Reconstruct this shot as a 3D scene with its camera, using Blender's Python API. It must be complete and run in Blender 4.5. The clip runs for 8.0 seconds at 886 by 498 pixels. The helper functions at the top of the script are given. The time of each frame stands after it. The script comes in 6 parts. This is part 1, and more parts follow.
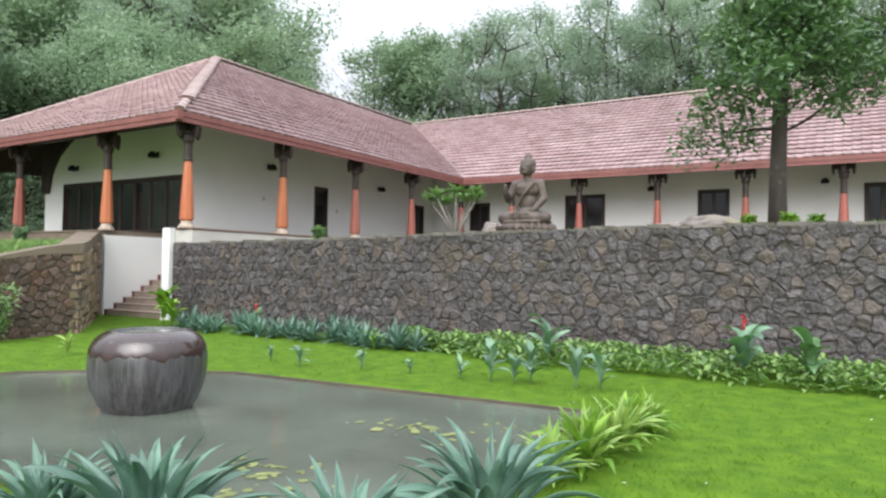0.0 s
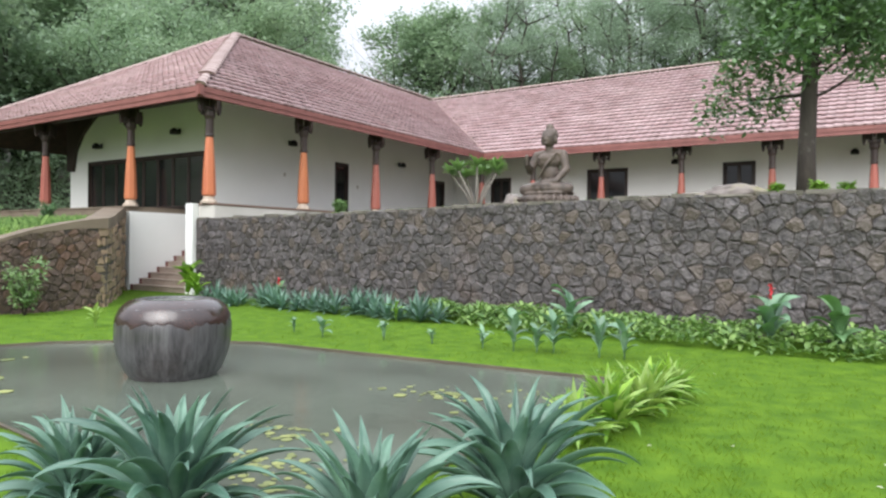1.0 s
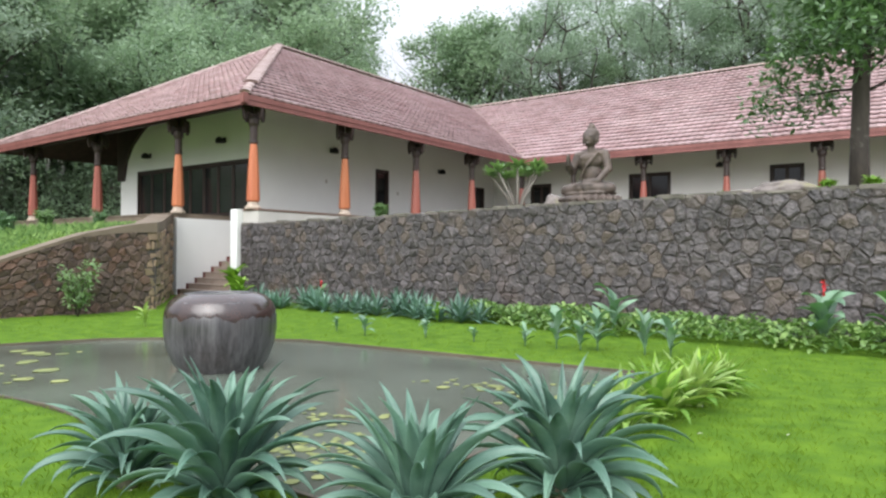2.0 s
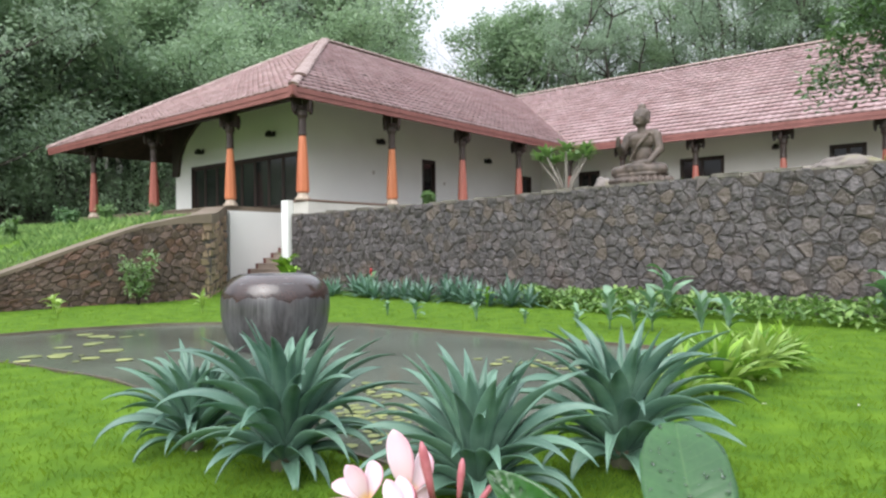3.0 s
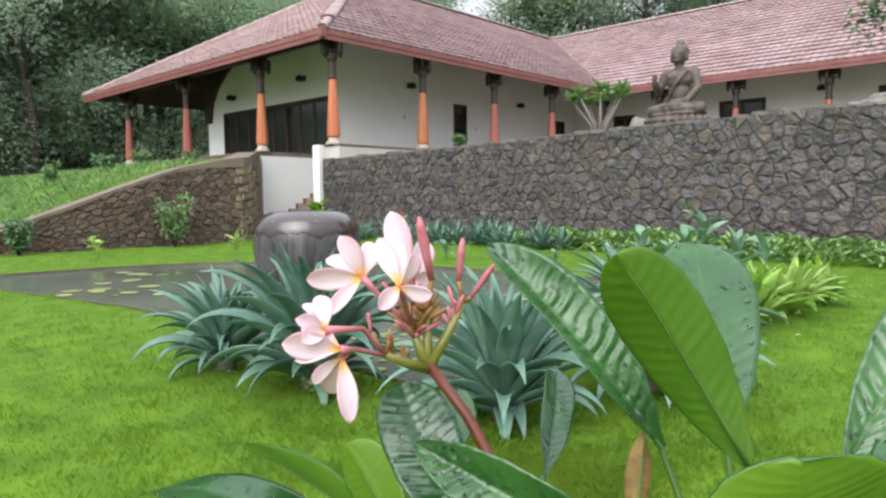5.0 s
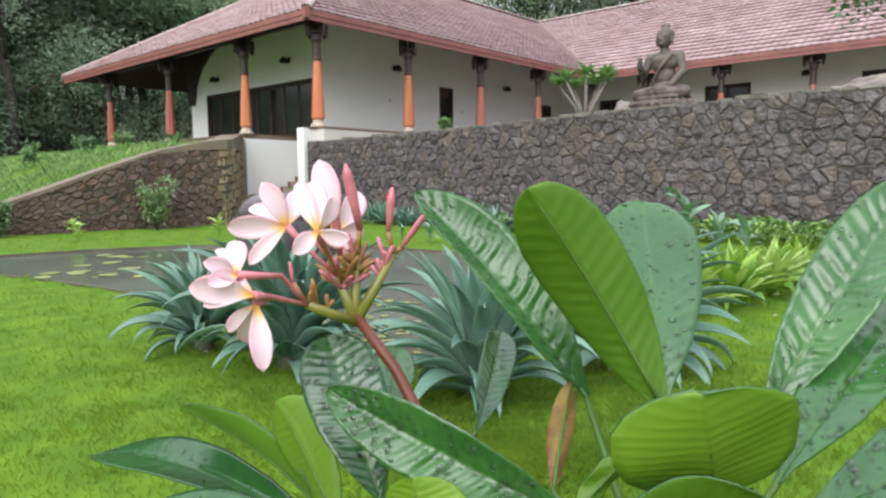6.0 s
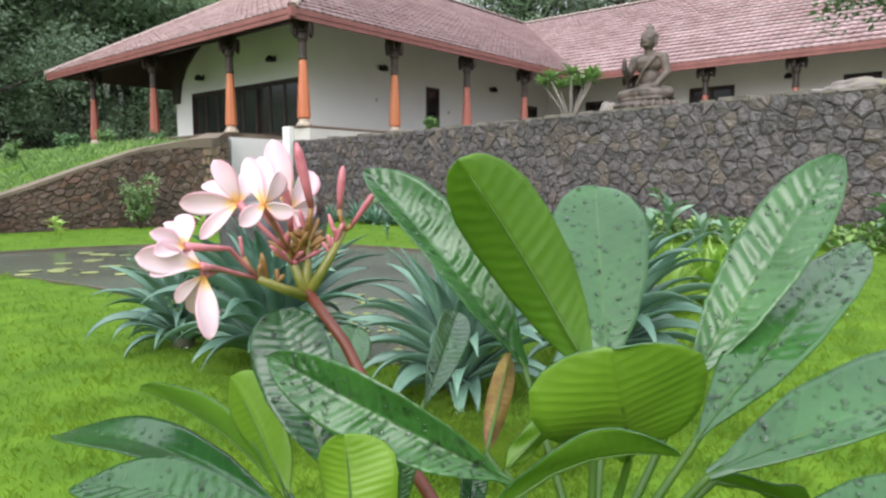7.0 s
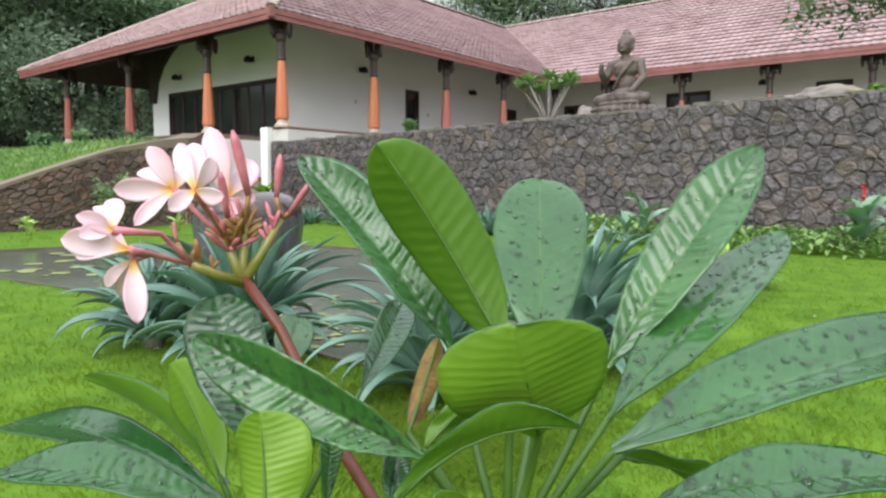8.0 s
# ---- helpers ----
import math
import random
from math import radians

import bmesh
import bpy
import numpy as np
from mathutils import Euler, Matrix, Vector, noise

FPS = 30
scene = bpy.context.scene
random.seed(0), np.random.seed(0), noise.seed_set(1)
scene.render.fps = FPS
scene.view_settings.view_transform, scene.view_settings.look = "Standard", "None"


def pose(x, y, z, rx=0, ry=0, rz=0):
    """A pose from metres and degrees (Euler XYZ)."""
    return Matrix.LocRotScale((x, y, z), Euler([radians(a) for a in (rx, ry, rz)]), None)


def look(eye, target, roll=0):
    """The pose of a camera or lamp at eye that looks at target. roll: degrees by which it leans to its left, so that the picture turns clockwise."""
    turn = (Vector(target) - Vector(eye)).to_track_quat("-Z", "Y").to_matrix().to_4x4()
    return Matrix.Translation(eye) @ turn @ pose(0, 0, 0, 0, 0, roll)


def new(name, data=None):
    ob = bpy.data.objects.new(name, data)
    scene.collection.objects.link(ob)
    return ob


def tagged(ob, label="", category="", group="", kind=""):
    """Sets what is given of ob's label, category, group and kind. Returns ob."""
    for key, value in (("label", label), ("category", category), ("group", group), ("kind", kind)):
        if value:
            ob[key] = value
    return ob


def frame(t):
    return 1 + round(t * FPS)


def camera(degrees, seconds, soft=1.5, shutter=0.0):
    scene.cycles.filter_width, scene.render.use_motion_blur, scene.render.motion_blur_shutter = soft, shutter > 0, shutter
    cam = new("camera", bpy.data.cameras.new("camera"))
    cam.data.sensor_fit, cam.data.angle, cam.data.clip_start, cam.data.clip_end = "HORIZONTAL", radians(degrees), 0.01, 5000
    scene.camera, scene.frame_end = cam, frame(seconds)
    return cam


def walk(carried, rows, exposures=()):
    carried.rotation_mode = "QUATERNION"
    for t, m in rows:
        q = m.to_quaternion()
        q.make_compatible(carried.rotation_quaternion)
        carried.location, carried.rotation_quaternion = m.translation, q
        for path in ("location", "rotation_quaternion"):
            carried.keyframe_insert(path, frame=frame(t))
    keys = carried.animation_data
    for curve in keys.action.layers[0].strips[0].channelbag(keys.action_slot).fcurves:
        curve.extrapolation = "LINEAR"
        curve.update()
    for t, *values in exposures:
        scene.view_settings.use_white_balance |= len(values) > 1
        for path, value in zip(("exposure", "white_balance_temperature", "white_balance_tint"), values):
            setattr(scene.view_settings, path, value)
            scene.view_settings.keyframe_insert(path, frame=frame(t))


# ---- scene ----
cam = camera(66.0, 8.0, soft=2.4)

PATH = [
    (0, (16.901, -12.604, 1.625), (15.867, -10.893, 1.678), 0.9),
    (0.5, (16.88, -12.578, 1.562), (15.809, -10.889, 1.587), 0.6),
    (1, (16.863, -12.565, 1.503), (15.778, -10.885, 1.491), 0.6),
    (1.5, (16.854, -12.573, 1.42), (15.724, -10.923, 1.422), 0.5),
    (1.7, (16.845, -12.573, 1.376), (15.700, -10.933, 1.386), 0.5),
    (2.8, (16.801, -12.602, 1.169), (15.522, -11.064, 1.181), -0.4),
    (3, (16.786, -12.592, 1.141), (15.499, -11.062, 1.14), -0.5),
    (3.5, (16.763, -12.58, 1.09), (15.411, -11.107, 1.041), -0.5),
    (4, (16.772, -12.572, 1.044), (15.392, -11.128, 0.961), -0.4),
    (4.5, (16.772, -12.56, 1.014), (15.4, -11.109, 0.891), -0.4),
    (4.7, (16.777, -12.561, 1.006), (15.412, -11.106, 0.871), -0.5),
    (5.8, (16.809, -12.520, 0.973), (15.479, -11.038, 0.790), -0.4),
    (6, (16.812, -12.515, 0.967), (15.488, -11.029, 0.774), -0.4),
    (6.5, (16.834, -12.511, 0.961), (15.531, -11.005, 0.775), -0.4),
    (7, (16.846, -12.508, 0.95), (15.551, -10.996, 0.758), -0.1),
    (7.5, (16.86, -12.501, 0.945), (15.587, -10.97, 0.759), 0.2),
    (8, (16.88, -12.493, 0.939), (15.63, -10.942, 0.755), 0.3),
]
walk(cam, [(t, look(eye, target, roll)) for t, eye, target, roll in PATH])

# ---- light ----
world = bpy.data.worlds.new("overcast_sky")
scene.world = world
world.use_nodes = True
wn = world.node_tree
wn.nodes.clear()
w_out = wn.nodes.new("ShaderNodeOutputWorld")
w_bg = wn.nodes.new("ShaderNodeBackground")
w_sky = wn.nodes.new("ShaderNodeTexSky")
w_sky.sky_type = "NISHITA"
w_sky.sun_disc = False
w_sky.sun_elevation = radians(41)
w_sky.sun_rotation = radians(159)
w_sky.air_density, w_sky.dust_density = 1.0, 4.0
w_hue = wn.nodes.new("ShaderNodeHueSaturation")
w_hue.inputs["Saturation"].default_value = 0.12
w_mix = wn.nodes.new("ShaderNodeMix")
w_mix.data_type = "RGBA"
w_mix.inputs["Factor"].default_value = 0.6
w_mix.inputs["B"].default_value = (8.3, 8.8, 10.0, 1)
w_bg.inputs["Strength"].default_value = 0.105
wn.links.new(w_sky.outputs["Color"], w_hue.inputs["Color"])
wn.links.new(w_hue.outputs["Color"], w_mix.inputs["A"])
w_tc = wn.nodes.new("ShaderNodeTexCoord")
w_xyz = wn.nodes.new("ShaderNodeSeparateXYZ")
w_rng = wn.nodes.new("ShaderNodeMapRange")          # an overcast dome: the zenith is brighter than the horizon
w_rng.inputs[3].default_value, w_rng.inputs[4].default_value = 0.38, 2.2
w_grad = wn.nodes.new("ShaderNodeMix")
w_grad.data_type, w_grad.blend_type = "RGBA", "MULTIPLY"
w_grad.inputs["Factor"].default_value = 1.0
wn.links.new(w_tc.outputs["Generated"], w_xyz.inputs[0])
wn.links.new(w_xyz.outputs["Z"], w_rng.inputs[0])
wn.links.new(w_mix.outputs["Result"], w_grad.inputs["A"])
wn.links.new(w_rng.outputs[0], w_grad.inputs["B"])
wn.links.new(w_grad.outputs["Result"], w_bg.inputs["Color"])
wn.links.new(w_bg.outputs["Background"], w_out.inputs["Surface"])

sun = new("sun", bpy.data.lights.new("sun", "SUN"))
sun.data.energy = 1.45
sun.data.angle = radians(60)
sun.data.color = (1.0, 0.985, 0.97)
sun.matrix_world = look((20, -34, 33), (6, 2, 0))
scene.view_settings.exposure = 0.76


# ---- materials ----
def material(name, low, high, scale=6.0, rough=0.7, bump=0.0, fine=60.0, metal=0.0, rand=0.0, island=False,
             coat=0.0, spec=0.5, stretch=(1, 1, 1), stain=None, alt=None, grain=0.45):
    """A procedural surface: two tones at a coarse and a fine scale, relief, and change from piece to piece."""
    m = bpy.data.materials.new(name)
    m.use_nodes = True
    nt = m.node_tree
    b = nt.nodes["Principled BSDF"]
    tc = nt.nodes.new("ShaderNodeTexCoord")
    mp = nt.nodes.new("ShaderNodeMapping")
    mp.inputs["Scale"].default_value = stretch
    where = tc.outputs["Object"]
    if rand and not island:                     # each piece cut from another spot of the texture
        oi = nt.nodes.new("ShaderNodeObjectInfo")
        add = nt.nodes.new("ShaderNodeVectorMath")
        nt.links.new(where, add.inputs[0])
        nt.links.new(oi.outputs["Location"], add.inputs[1])
        where = add.outputs[0]
    nt.links.new(where, mp.inputs["Vector"])
    n1 = nt.nodes.new("ShaderNodeTexNoise")
    n1.inputs["Scale"].default_value, n1.inputs["Detail"].default_value = scale, 6
    n2 = nt.nodes.new("ShaderNodeTexNoise")
    n2.inputs["Scale"].default_value, n2.inputs["Detail"].default_value = fine, 4
    for n in (n1, n2):
        nt.links.new(mp.outputs["Vector"], n.inputs["Vector"])
    mixf = nt.nodes.new("ShaderNodeMath")
    mixf.operation = "MULTIPLY_ADD"
    nt.links.new(n2.outputs["Fac"], mixf.inputs[0])
    mixf.inputs[1].default_value = grain
    sub = nt.nodes.new("ShaderNodeMath")
    sub.operation = "MULTIPLY_ADD"
    nt.links.new(n1.outputs["Fac"], sub.inputs[0])
    sub.inputs[1].default_value, sub.inputs[2].default_value = 1.6, -0.3 - grain * 0.5
    nt.links.new(sub.outputs[0], mixf.inputs[2])
    ramp = nt.nodes.new("ShaderNodeMix")
    ramp.data_type = "RGBA"
    ramp.clamp_factor = True
    ramp.inputs["A"].default_value, ramp.inputs["B"].default_value = (*low, 1), (*high, 1)
    nt.links.new(mixf.outputs[0], ramp.inputs["Factor"])
    col = ramp.outputs["Result"]
    if stain:
        n3 = nt.nodes.new("ShaderNodeTexNoise")
        n3.inputs["Scale"].default_value, n3.inputs["Detail"].default_value = stain[1], 5
        nt.links.new(where, n3.inputs["Vector"])
        r3 = nt.nodes.new("ShaderNodeMapRange")
        r3.inputs[1].default_value, r3.inputs[2].default_value = stain[2], stain[2] + 0.16
        r3.inputs[4].default_value = stain[3]
        nt.links.new(n3.outputs["Fac"], r3.inputs[0])
        s3 = nt.nodes.new("ShaderNodeMix")
        s3.data_type = "RGBA"
        s3.inputs["B"].default_value = (*stain[0], 1)
        nt.links.new(r3.outputs[0], s3.inputs["Factor"])
        nt.links.new(col, s3.inputs["A"])
        col = s3.outputs["Result"]
    if rand:
        hs = nt.nodes.new("ShaderNodeHueSaturation")
        src = nt.nodes.new("ShaderNodeNewGeometry" if island else "ShaderNodeObjectInfo")
        mr = nt.nodes.new("ShaderNodeMapRange")
        mr.inputs[3].default_value, mr.inputs[4].default_value = 1 - rand, 1 + rand
        nt.links.new(src.outputs["Random Per Island" if island else "Random"], mr.inputs[0])
        nt.links.new(mr.outputs[0], hs.inputs["Value"])
        mh = nt.nodes.new("ShaderNodeMapRange")
        mh.inputs[3].default_value, mh.inputs[4].default_value = 0.5 + rand * 0.04, 0.5 - rand * 0.04
        nt.links.new(src.outputs["Random Per Island" if island else "Random"], mh.inputs[0])
        nt.links.new(mh.outputs[0], hs.inputs["Hue"])
        nt.links.new(col, hs.inputs["Color"])
        col = hs.outputs["Color"]
    if alt:
        src = nt.nodes.new("ShaderNodeNewGeometry" if island else "ShaderNodeObjectInfo")
        mul = nt.nodes.new("ShaderNodeMath")
        mul.operation = "MULTIPLY"
        mul.inputs[1].default_value = 7.31
        nt.links.new(src.outputs["Random Per Island" if island else "Random"], mul.inputs[0])
        frc = nt.nodes.new("ShaderNodeMath")
        frc.operation = "FRACT"
        nt.links.new(mul.outputs[0], frc.inputs[0])
        am = nt.nodes.new("ShaderNodeMapRange")
        am.inputs[1].default_value, am.inputs[2].default_value, am.inputs[4].default_value = 1 - alt[1] - 0.25, 1.0, 0.9
        nt.links.new(frc.outputs[0], am.inputs[0])
        ax = nt.nodes.new("ShaderNodeMix")
        ax.data_type = "RGBA"
        ax.inputs["B"].default_value = (*alt[0], 1)
        nt.links.new(am.outputs[0], ax.inputs["Factor"])
        nt.links.new(col, ax.inputs["A"])
        col = ax.outputs["Result"]
    nt.links.new(col, b.inputs["Base Color"])
    b.inputs["Roughness"].default_value = rough
    b.inputs["Metallic"].default_value = metal
    b.inputs["Specular IOR Level"].default_value = spec
    b.inputs["Coat Weight"].default_value = coat
    b.inputs["Coat Roughness"].default_value = 0.15
    if bump:
        bp = nt.nodes.new("ShaderNodeBump")
        bp.inputs["Strength"].default_value = min(1.0, bump)
        bp.inputs["Distance"].default_value = 0.4 / fine
        nt.links.new(mixf.outputs[0], bp.inputs["Height"])
        nt.links.new(bp.outputs["Normal"], b.inputs["Normal"])
    return m


M_LAWN = material("lawn_soil", (0.040, 0.100, 0.008), (0.120, 0.215, 0.016), 4.0, 0.95, 0.7, 45, spec=0.15)
M_MEADOW = material("meadow_grass", (0.085, 0.18, 0.04), (0.23, 0.35, 0.12), 1.0, 0.8, 0, 20, rand=0.4, island=True, spec=0.2)
STONE_LOOK = dict(scale=5.0, rough=0.5, bump=1.0, fine=17, grain=1.5, rand=0.22, stain=((0.15, 0.10, 0.07), 0.9, 0.58, 0.45), alt=((0.115, 0.090, 0.072), 0.03))
M_STONE = material("basalt_stone", (0.024, 0.021, 0.022), (0.125, 0.111, 0.109), **STONE_LOOK)
M_STONE_REST = material("basalt_rubble", (0.024, 0.021, 0.022), (0.125, 0.111, 0.109), island=True, **STONE_LOOK)
BROWN_LOOK = dict(scale=3.0, rough=0.65, bump=1.0, fine=24, grain=1.0, rand=0.15, stain=((0.035, 0.028, 0.024), 0.7, 0.55, 0.7), alt=((0.13, 0.07, 0.045), 0.2))
M_STONE_BROWN = material("laterite_stone", (0.042, 0.029, 0.022), (0.150, 0.103, 0.076), **BROWN_LOOK)
M_STONE_BROWN_REST = material("laterite_rubble", (0.042, 0.029, 0.022), (0.150, 0.103, 0.076), island=True, **BROWN_LOOK)
M_STONE_PALE = material("pale_quoin_stone", (0.14, 0.095, 0.06), (0.36, 0.27, 0.175), 5.0, 0.8, 0.6, 38, rand=0.3)
M_MORTAR = material("dark_mortar", (0.032, 0.027, 0.025), (0.10, 0.085, 0.075), 6, 0.9, 0.6, 50)
M_COPING = material("weathered_render", (0.11, 0.083, 0.058), (0.225, 0.178, 0.132), 1.5, 0.8, 0.3, 40,
                    stain=((0.09, 0.075, 0.05), 1.2, 0.58, 0.6))
M_WHITE = material("white_lime_wall", (0.74, 0.75, 0.73), (0.82, 0.83, 0.81), 0.7, 0.8, 0.15, 40)
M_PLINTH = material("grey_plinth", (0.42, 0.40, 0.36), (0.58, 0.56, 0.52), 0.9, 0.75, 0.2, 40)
M_EDGE = material("wet_pond_edging", (0.05, 0.042, 0.03), (0.14, 0.115, 0.075), 2, 0.6, 0.4, 40)
M_EARTH = material("leaf_strewn_earth", (0.05, 0.05, 0.03), (0.16, 0.15, 0.10), 1.0, 0.9, 0.6, 30)
M_CAP = material("mossy_cap_stone", (0.06, 0.056, 0.048), (0.22, 0.20, 0.165), 3, 0.8, 0.9, 30, stain=((0.10, 0.11, 0.04), 2.0, 0.56, 0.5))
M_FLOOR = material("veranda_floor", (0.12, 0.07, 0.05), (0.24, 0.15, 0.11), 1.5, 0.5, 0.1, 30)
# the wet sky sheen is mixed into the clay's pale pink tones
M_TILE = material("clay_roof_tile", (0.265, 0.155, 0.152), (0.45, 0.335, 0.34), 1.2, 0.42, 0.35, 26, rand=0.12,
                  stain=((0.50, 0.37, 0.36), 0.5, 0.52, 0.4))
M_TILE_FAR = material("clay_roof_tile_field", (0.265, 0.155, 0.152), (0.45, 0.335, 0.34), 1.2, 0.42, 0.35, 26, rand=0.12, island=True,
                  stain=((0.50, 0.37, 0.36), 0.5, 0.52, 0.4))
M_RIDGE = material("cement_ridge", (0.30, 0.21, 0.19), (0.48, 0.38, 0.35), 2.0, 0.8, 0.4, 30)
M_FASCIA = material("red_oxide_board", (0.17, 0.060, 0.052), (0.27, 0.105, 0.092), 2.0, 0.55, 0.2, 30)
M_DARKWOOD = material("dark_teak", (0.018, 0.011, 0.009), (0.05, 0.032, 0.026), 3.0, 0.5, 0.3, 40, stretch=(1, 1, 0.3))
M_SOFFIT = material("soffit_boards", (0.03, 0.02, 0.015), (0.08, 0.05, 0.035), 3.0, 0.7, 0.3, 40)
M_ORANGE = material("orange_lacquered_wood", (0.36, 0.105, 0.045), (0.52, 0.19, 0.08), 2.5, 0.4, 0.2, 40, stretch=(1, 1, 0.2), rand=0.12)
M_REDWOOD = material("red_stained_wood", (0.22, 0.062, 0.045), (0.35, 0.115, 0.08), 2.5, 0.45, 0.2, 40, stretch=(1, 1, 0.2), rand=0.12)
M_PEDESTAL = material("column_base_stone", (0.34, 0.27, 0.21), (0.52, 0.44, 0.36), 5, 0.8, 0.3, 40)
M_GLASS_DARK = material("dark_window_glass", (0.010, 0.011, 0.012), (0.02, 0.022, 0.022), 2, 0.08, 0, 30)
M_STEP = material("stair_tread_stone", (0.26, 0.20, 0.16), (0.40, 0.33, 0.28), 3, 0.6, 0.2, 40)
M_STEPTRIM = material("stair_red_trim", (0.10, 0.025, 0.02), (0.18, 0.05, 0.04), 3, 0.5, 0.2, 40)


# ---- building helpers ----
def mesh_of(bm, name, mat, smooth=False):
    me = bpy.data.meshes.new(name)
    bm.to_mesh(me)
    bm.free()
    me.materials.append(mat)
    if smooth:
        me.polygons.foreach_set("use_smooth", [True] * len(me.polygons))
    return me


def mesh_from(verts, faces, name, mat, smooth=False):
    me = bpy.data.meshes.new(name)
    me.from_pydata([tuple(v) for v in verts], [], [tuple(f) for f in faces])
    me.materials.append(mat)
    me.update()
    if smooth:
        me.polygons.foreach_set("use_smooth", [True] * len(me.polygons))
    return me


def part(name, bm, mat, parent, label="", smooth=False, kind=""):
    me = bm if isinstance(bm, bpy.types.Mesh) else mesh_of(bm, name, mat, smooth)
    ob = new(name, me)
    ob.parent = parent
    return tagged(ob, label, "", "", kind)


def thing(name, at, label, category, group="", kind=""):
    ob = new(name)
    ob.empty_display_size = 0.2
    ob.location = at
    return tagged(ob, label, category, group, kind)


def solid(name, bm, mat, label, category, group="", kind="", smooth=False):
    ob = new(name, mesh_of(bm, name, mat, smooth))
    return tagged(ob, label, category, group, kind)


def box(bm, lo, hi, bevel=0.0):
    r = bmesh.ops.create_cube(bm, size=1)
    c = [(a + b) / 2 for a, b in zip(lo, hi)]
    s = [abs(b - a) for a, b in zip(lo, hi)]
    bmesh.ops.transform(bm, matrix=Matrix.Translation(c) @ Matrix.Diagonal((*s, 1)), verts=r["verts"])
    if bevel:
        es = list({e for v in r["verts"] for e in v.link_edges})
        bmesh.ops.bevel(bm, geom=es, offset=bevel, segments=2, affect="EDGES", clamp_overlap=True)
    return bm


def boxed(lo, hi, bevel=0.0):
    return box(bmesh.new(), lo, hi, bevel)


def lathe(profile, n=24, wobble=None):
    """A surface of revolution from (radius, height) pairs."""
    vs, fs = [], []
    for r, z in profile:
        for i in range(n):
            a = 2 * math.pi * i / n
            k = wobble(a, z) if wobble else 1
            vs.append((r * k * math.cos(a), r * k * math.sin(a), z))
    for j in range(len(profile) - 1):
        for i in range(n):
            fs.append((j * n + i, j * n + (i + 1) % n, (j + 1) * n + (i + 1) % n, (j + 1) * n + i))
    return vs, fs


def tube(points, radii, n=8):
    """A bent round bar through points; returns vertices and faces."""
    vs, fs = [], []
    pts = [Vector(p) for p in points]
    up = Vector((0.31, 0.17, 0.93))
    for i, p in enumerate(pts):
        d = (pts[min(i + 1, len(pts) - 1)] - pts[max(i - 1, 0)]).normalized()
        s = d.cross(up)
        if s.length < 0.05:
            s = d.cross(Vector((1, 0, 0)))
        s.normalize()
        q = s.cross(d)
        for k in range(n):
            a = 2 * math.pi * k / n
            vs.append(p + (s * math.cos(a) + q * math.sin(a)) * radii[i])
    for i in range(len(pts) - 1):
        for k in range(n):
            fs.append((i * n + k, i * n + (k + 1) % n, (i + 1) * n + (k + 1) % n, (i + 1) * n + k))
    fs.append(tuple(range(n))[::-1])
    fs.append(tuple((len(pts) - 1) * n + k for k in range(n)))
    return vs, fs


def merge(groups):
    """Joins several (vertices, faces) into one."""
    vs, fs = [], []
    for v, f in groups:
        o = len(vs)
        vs.extend(v)
        fs.extend(tuple(i + o for i in t) for t in f)
    return vs, fs


def blend(x, xs, ys):
    return float(np.interp(x, xs, ys))


# ---- the lie of the land ----
POND = [(14.35, -4.95), (8.9, -5.35), (7.45, -6.15), (6.4, -7.2), (5.95, -8.4), (5.8, -9.9), (5.2, -11.2), (5.6, -11.6), (6.6, -10.65), (7.7, -10.3), (9.2, -10.0), (10.6, -9.82), (12.2, -9.98), (14.35, -10.0)]
FLOOR = 2.62            # veranda floor
WALL_TOP = ((0.3, 6, 10, 14, 26), (2.18, 2.26, 2.36, 2.43, 2.46))
BANK_TOP = ((-14, -11.5, -10.2, -9.1, -8.4, -7.5, -6.4, -5.3, -4.3, -3.6), (-0.1, 0.02, 0.2, 0.42, 0.56, 0.88, 1.29, 1.67, 1.80, 1.82))


def pond_depth(x, y):
    """Signed distance to the pond's edge, negative inside."""
    best, inside = 1e9, False
    n = len(POND)
    for i in range(n):
        ax, ay = POND[i]
        bx, by = POND[(i + 1) % n]
        dx, dy = bx - ax, by - ay
        k = max(0.0, min(1.0, ((x - ax) * dx + (y - ay) * dy) / (dx * dx + dy * dy)))
        best = min(best, math.hypot(x - ax - k * dx, y - ay - k * dy))
        if (ay > y) != (by > y) and x < ax + (y - ay) / (by - ay) * dx:
            inside = not inside
    return -best if inside else best


def bank_edge(y):
    if y >= 0:
        return -3.1
    if y > -3.6:
        return -3.1 + (-y) / 3.6 * 5.0
    return 1.9 + 0.02 * (y + 3.6) + max(0.0, -9.5 - y) * 0.35


def smooth(a, b, x):
    k = max(0.0, min(1.0, (x - a) / (b - a)))
    return k * k * (3 - 2 * k)


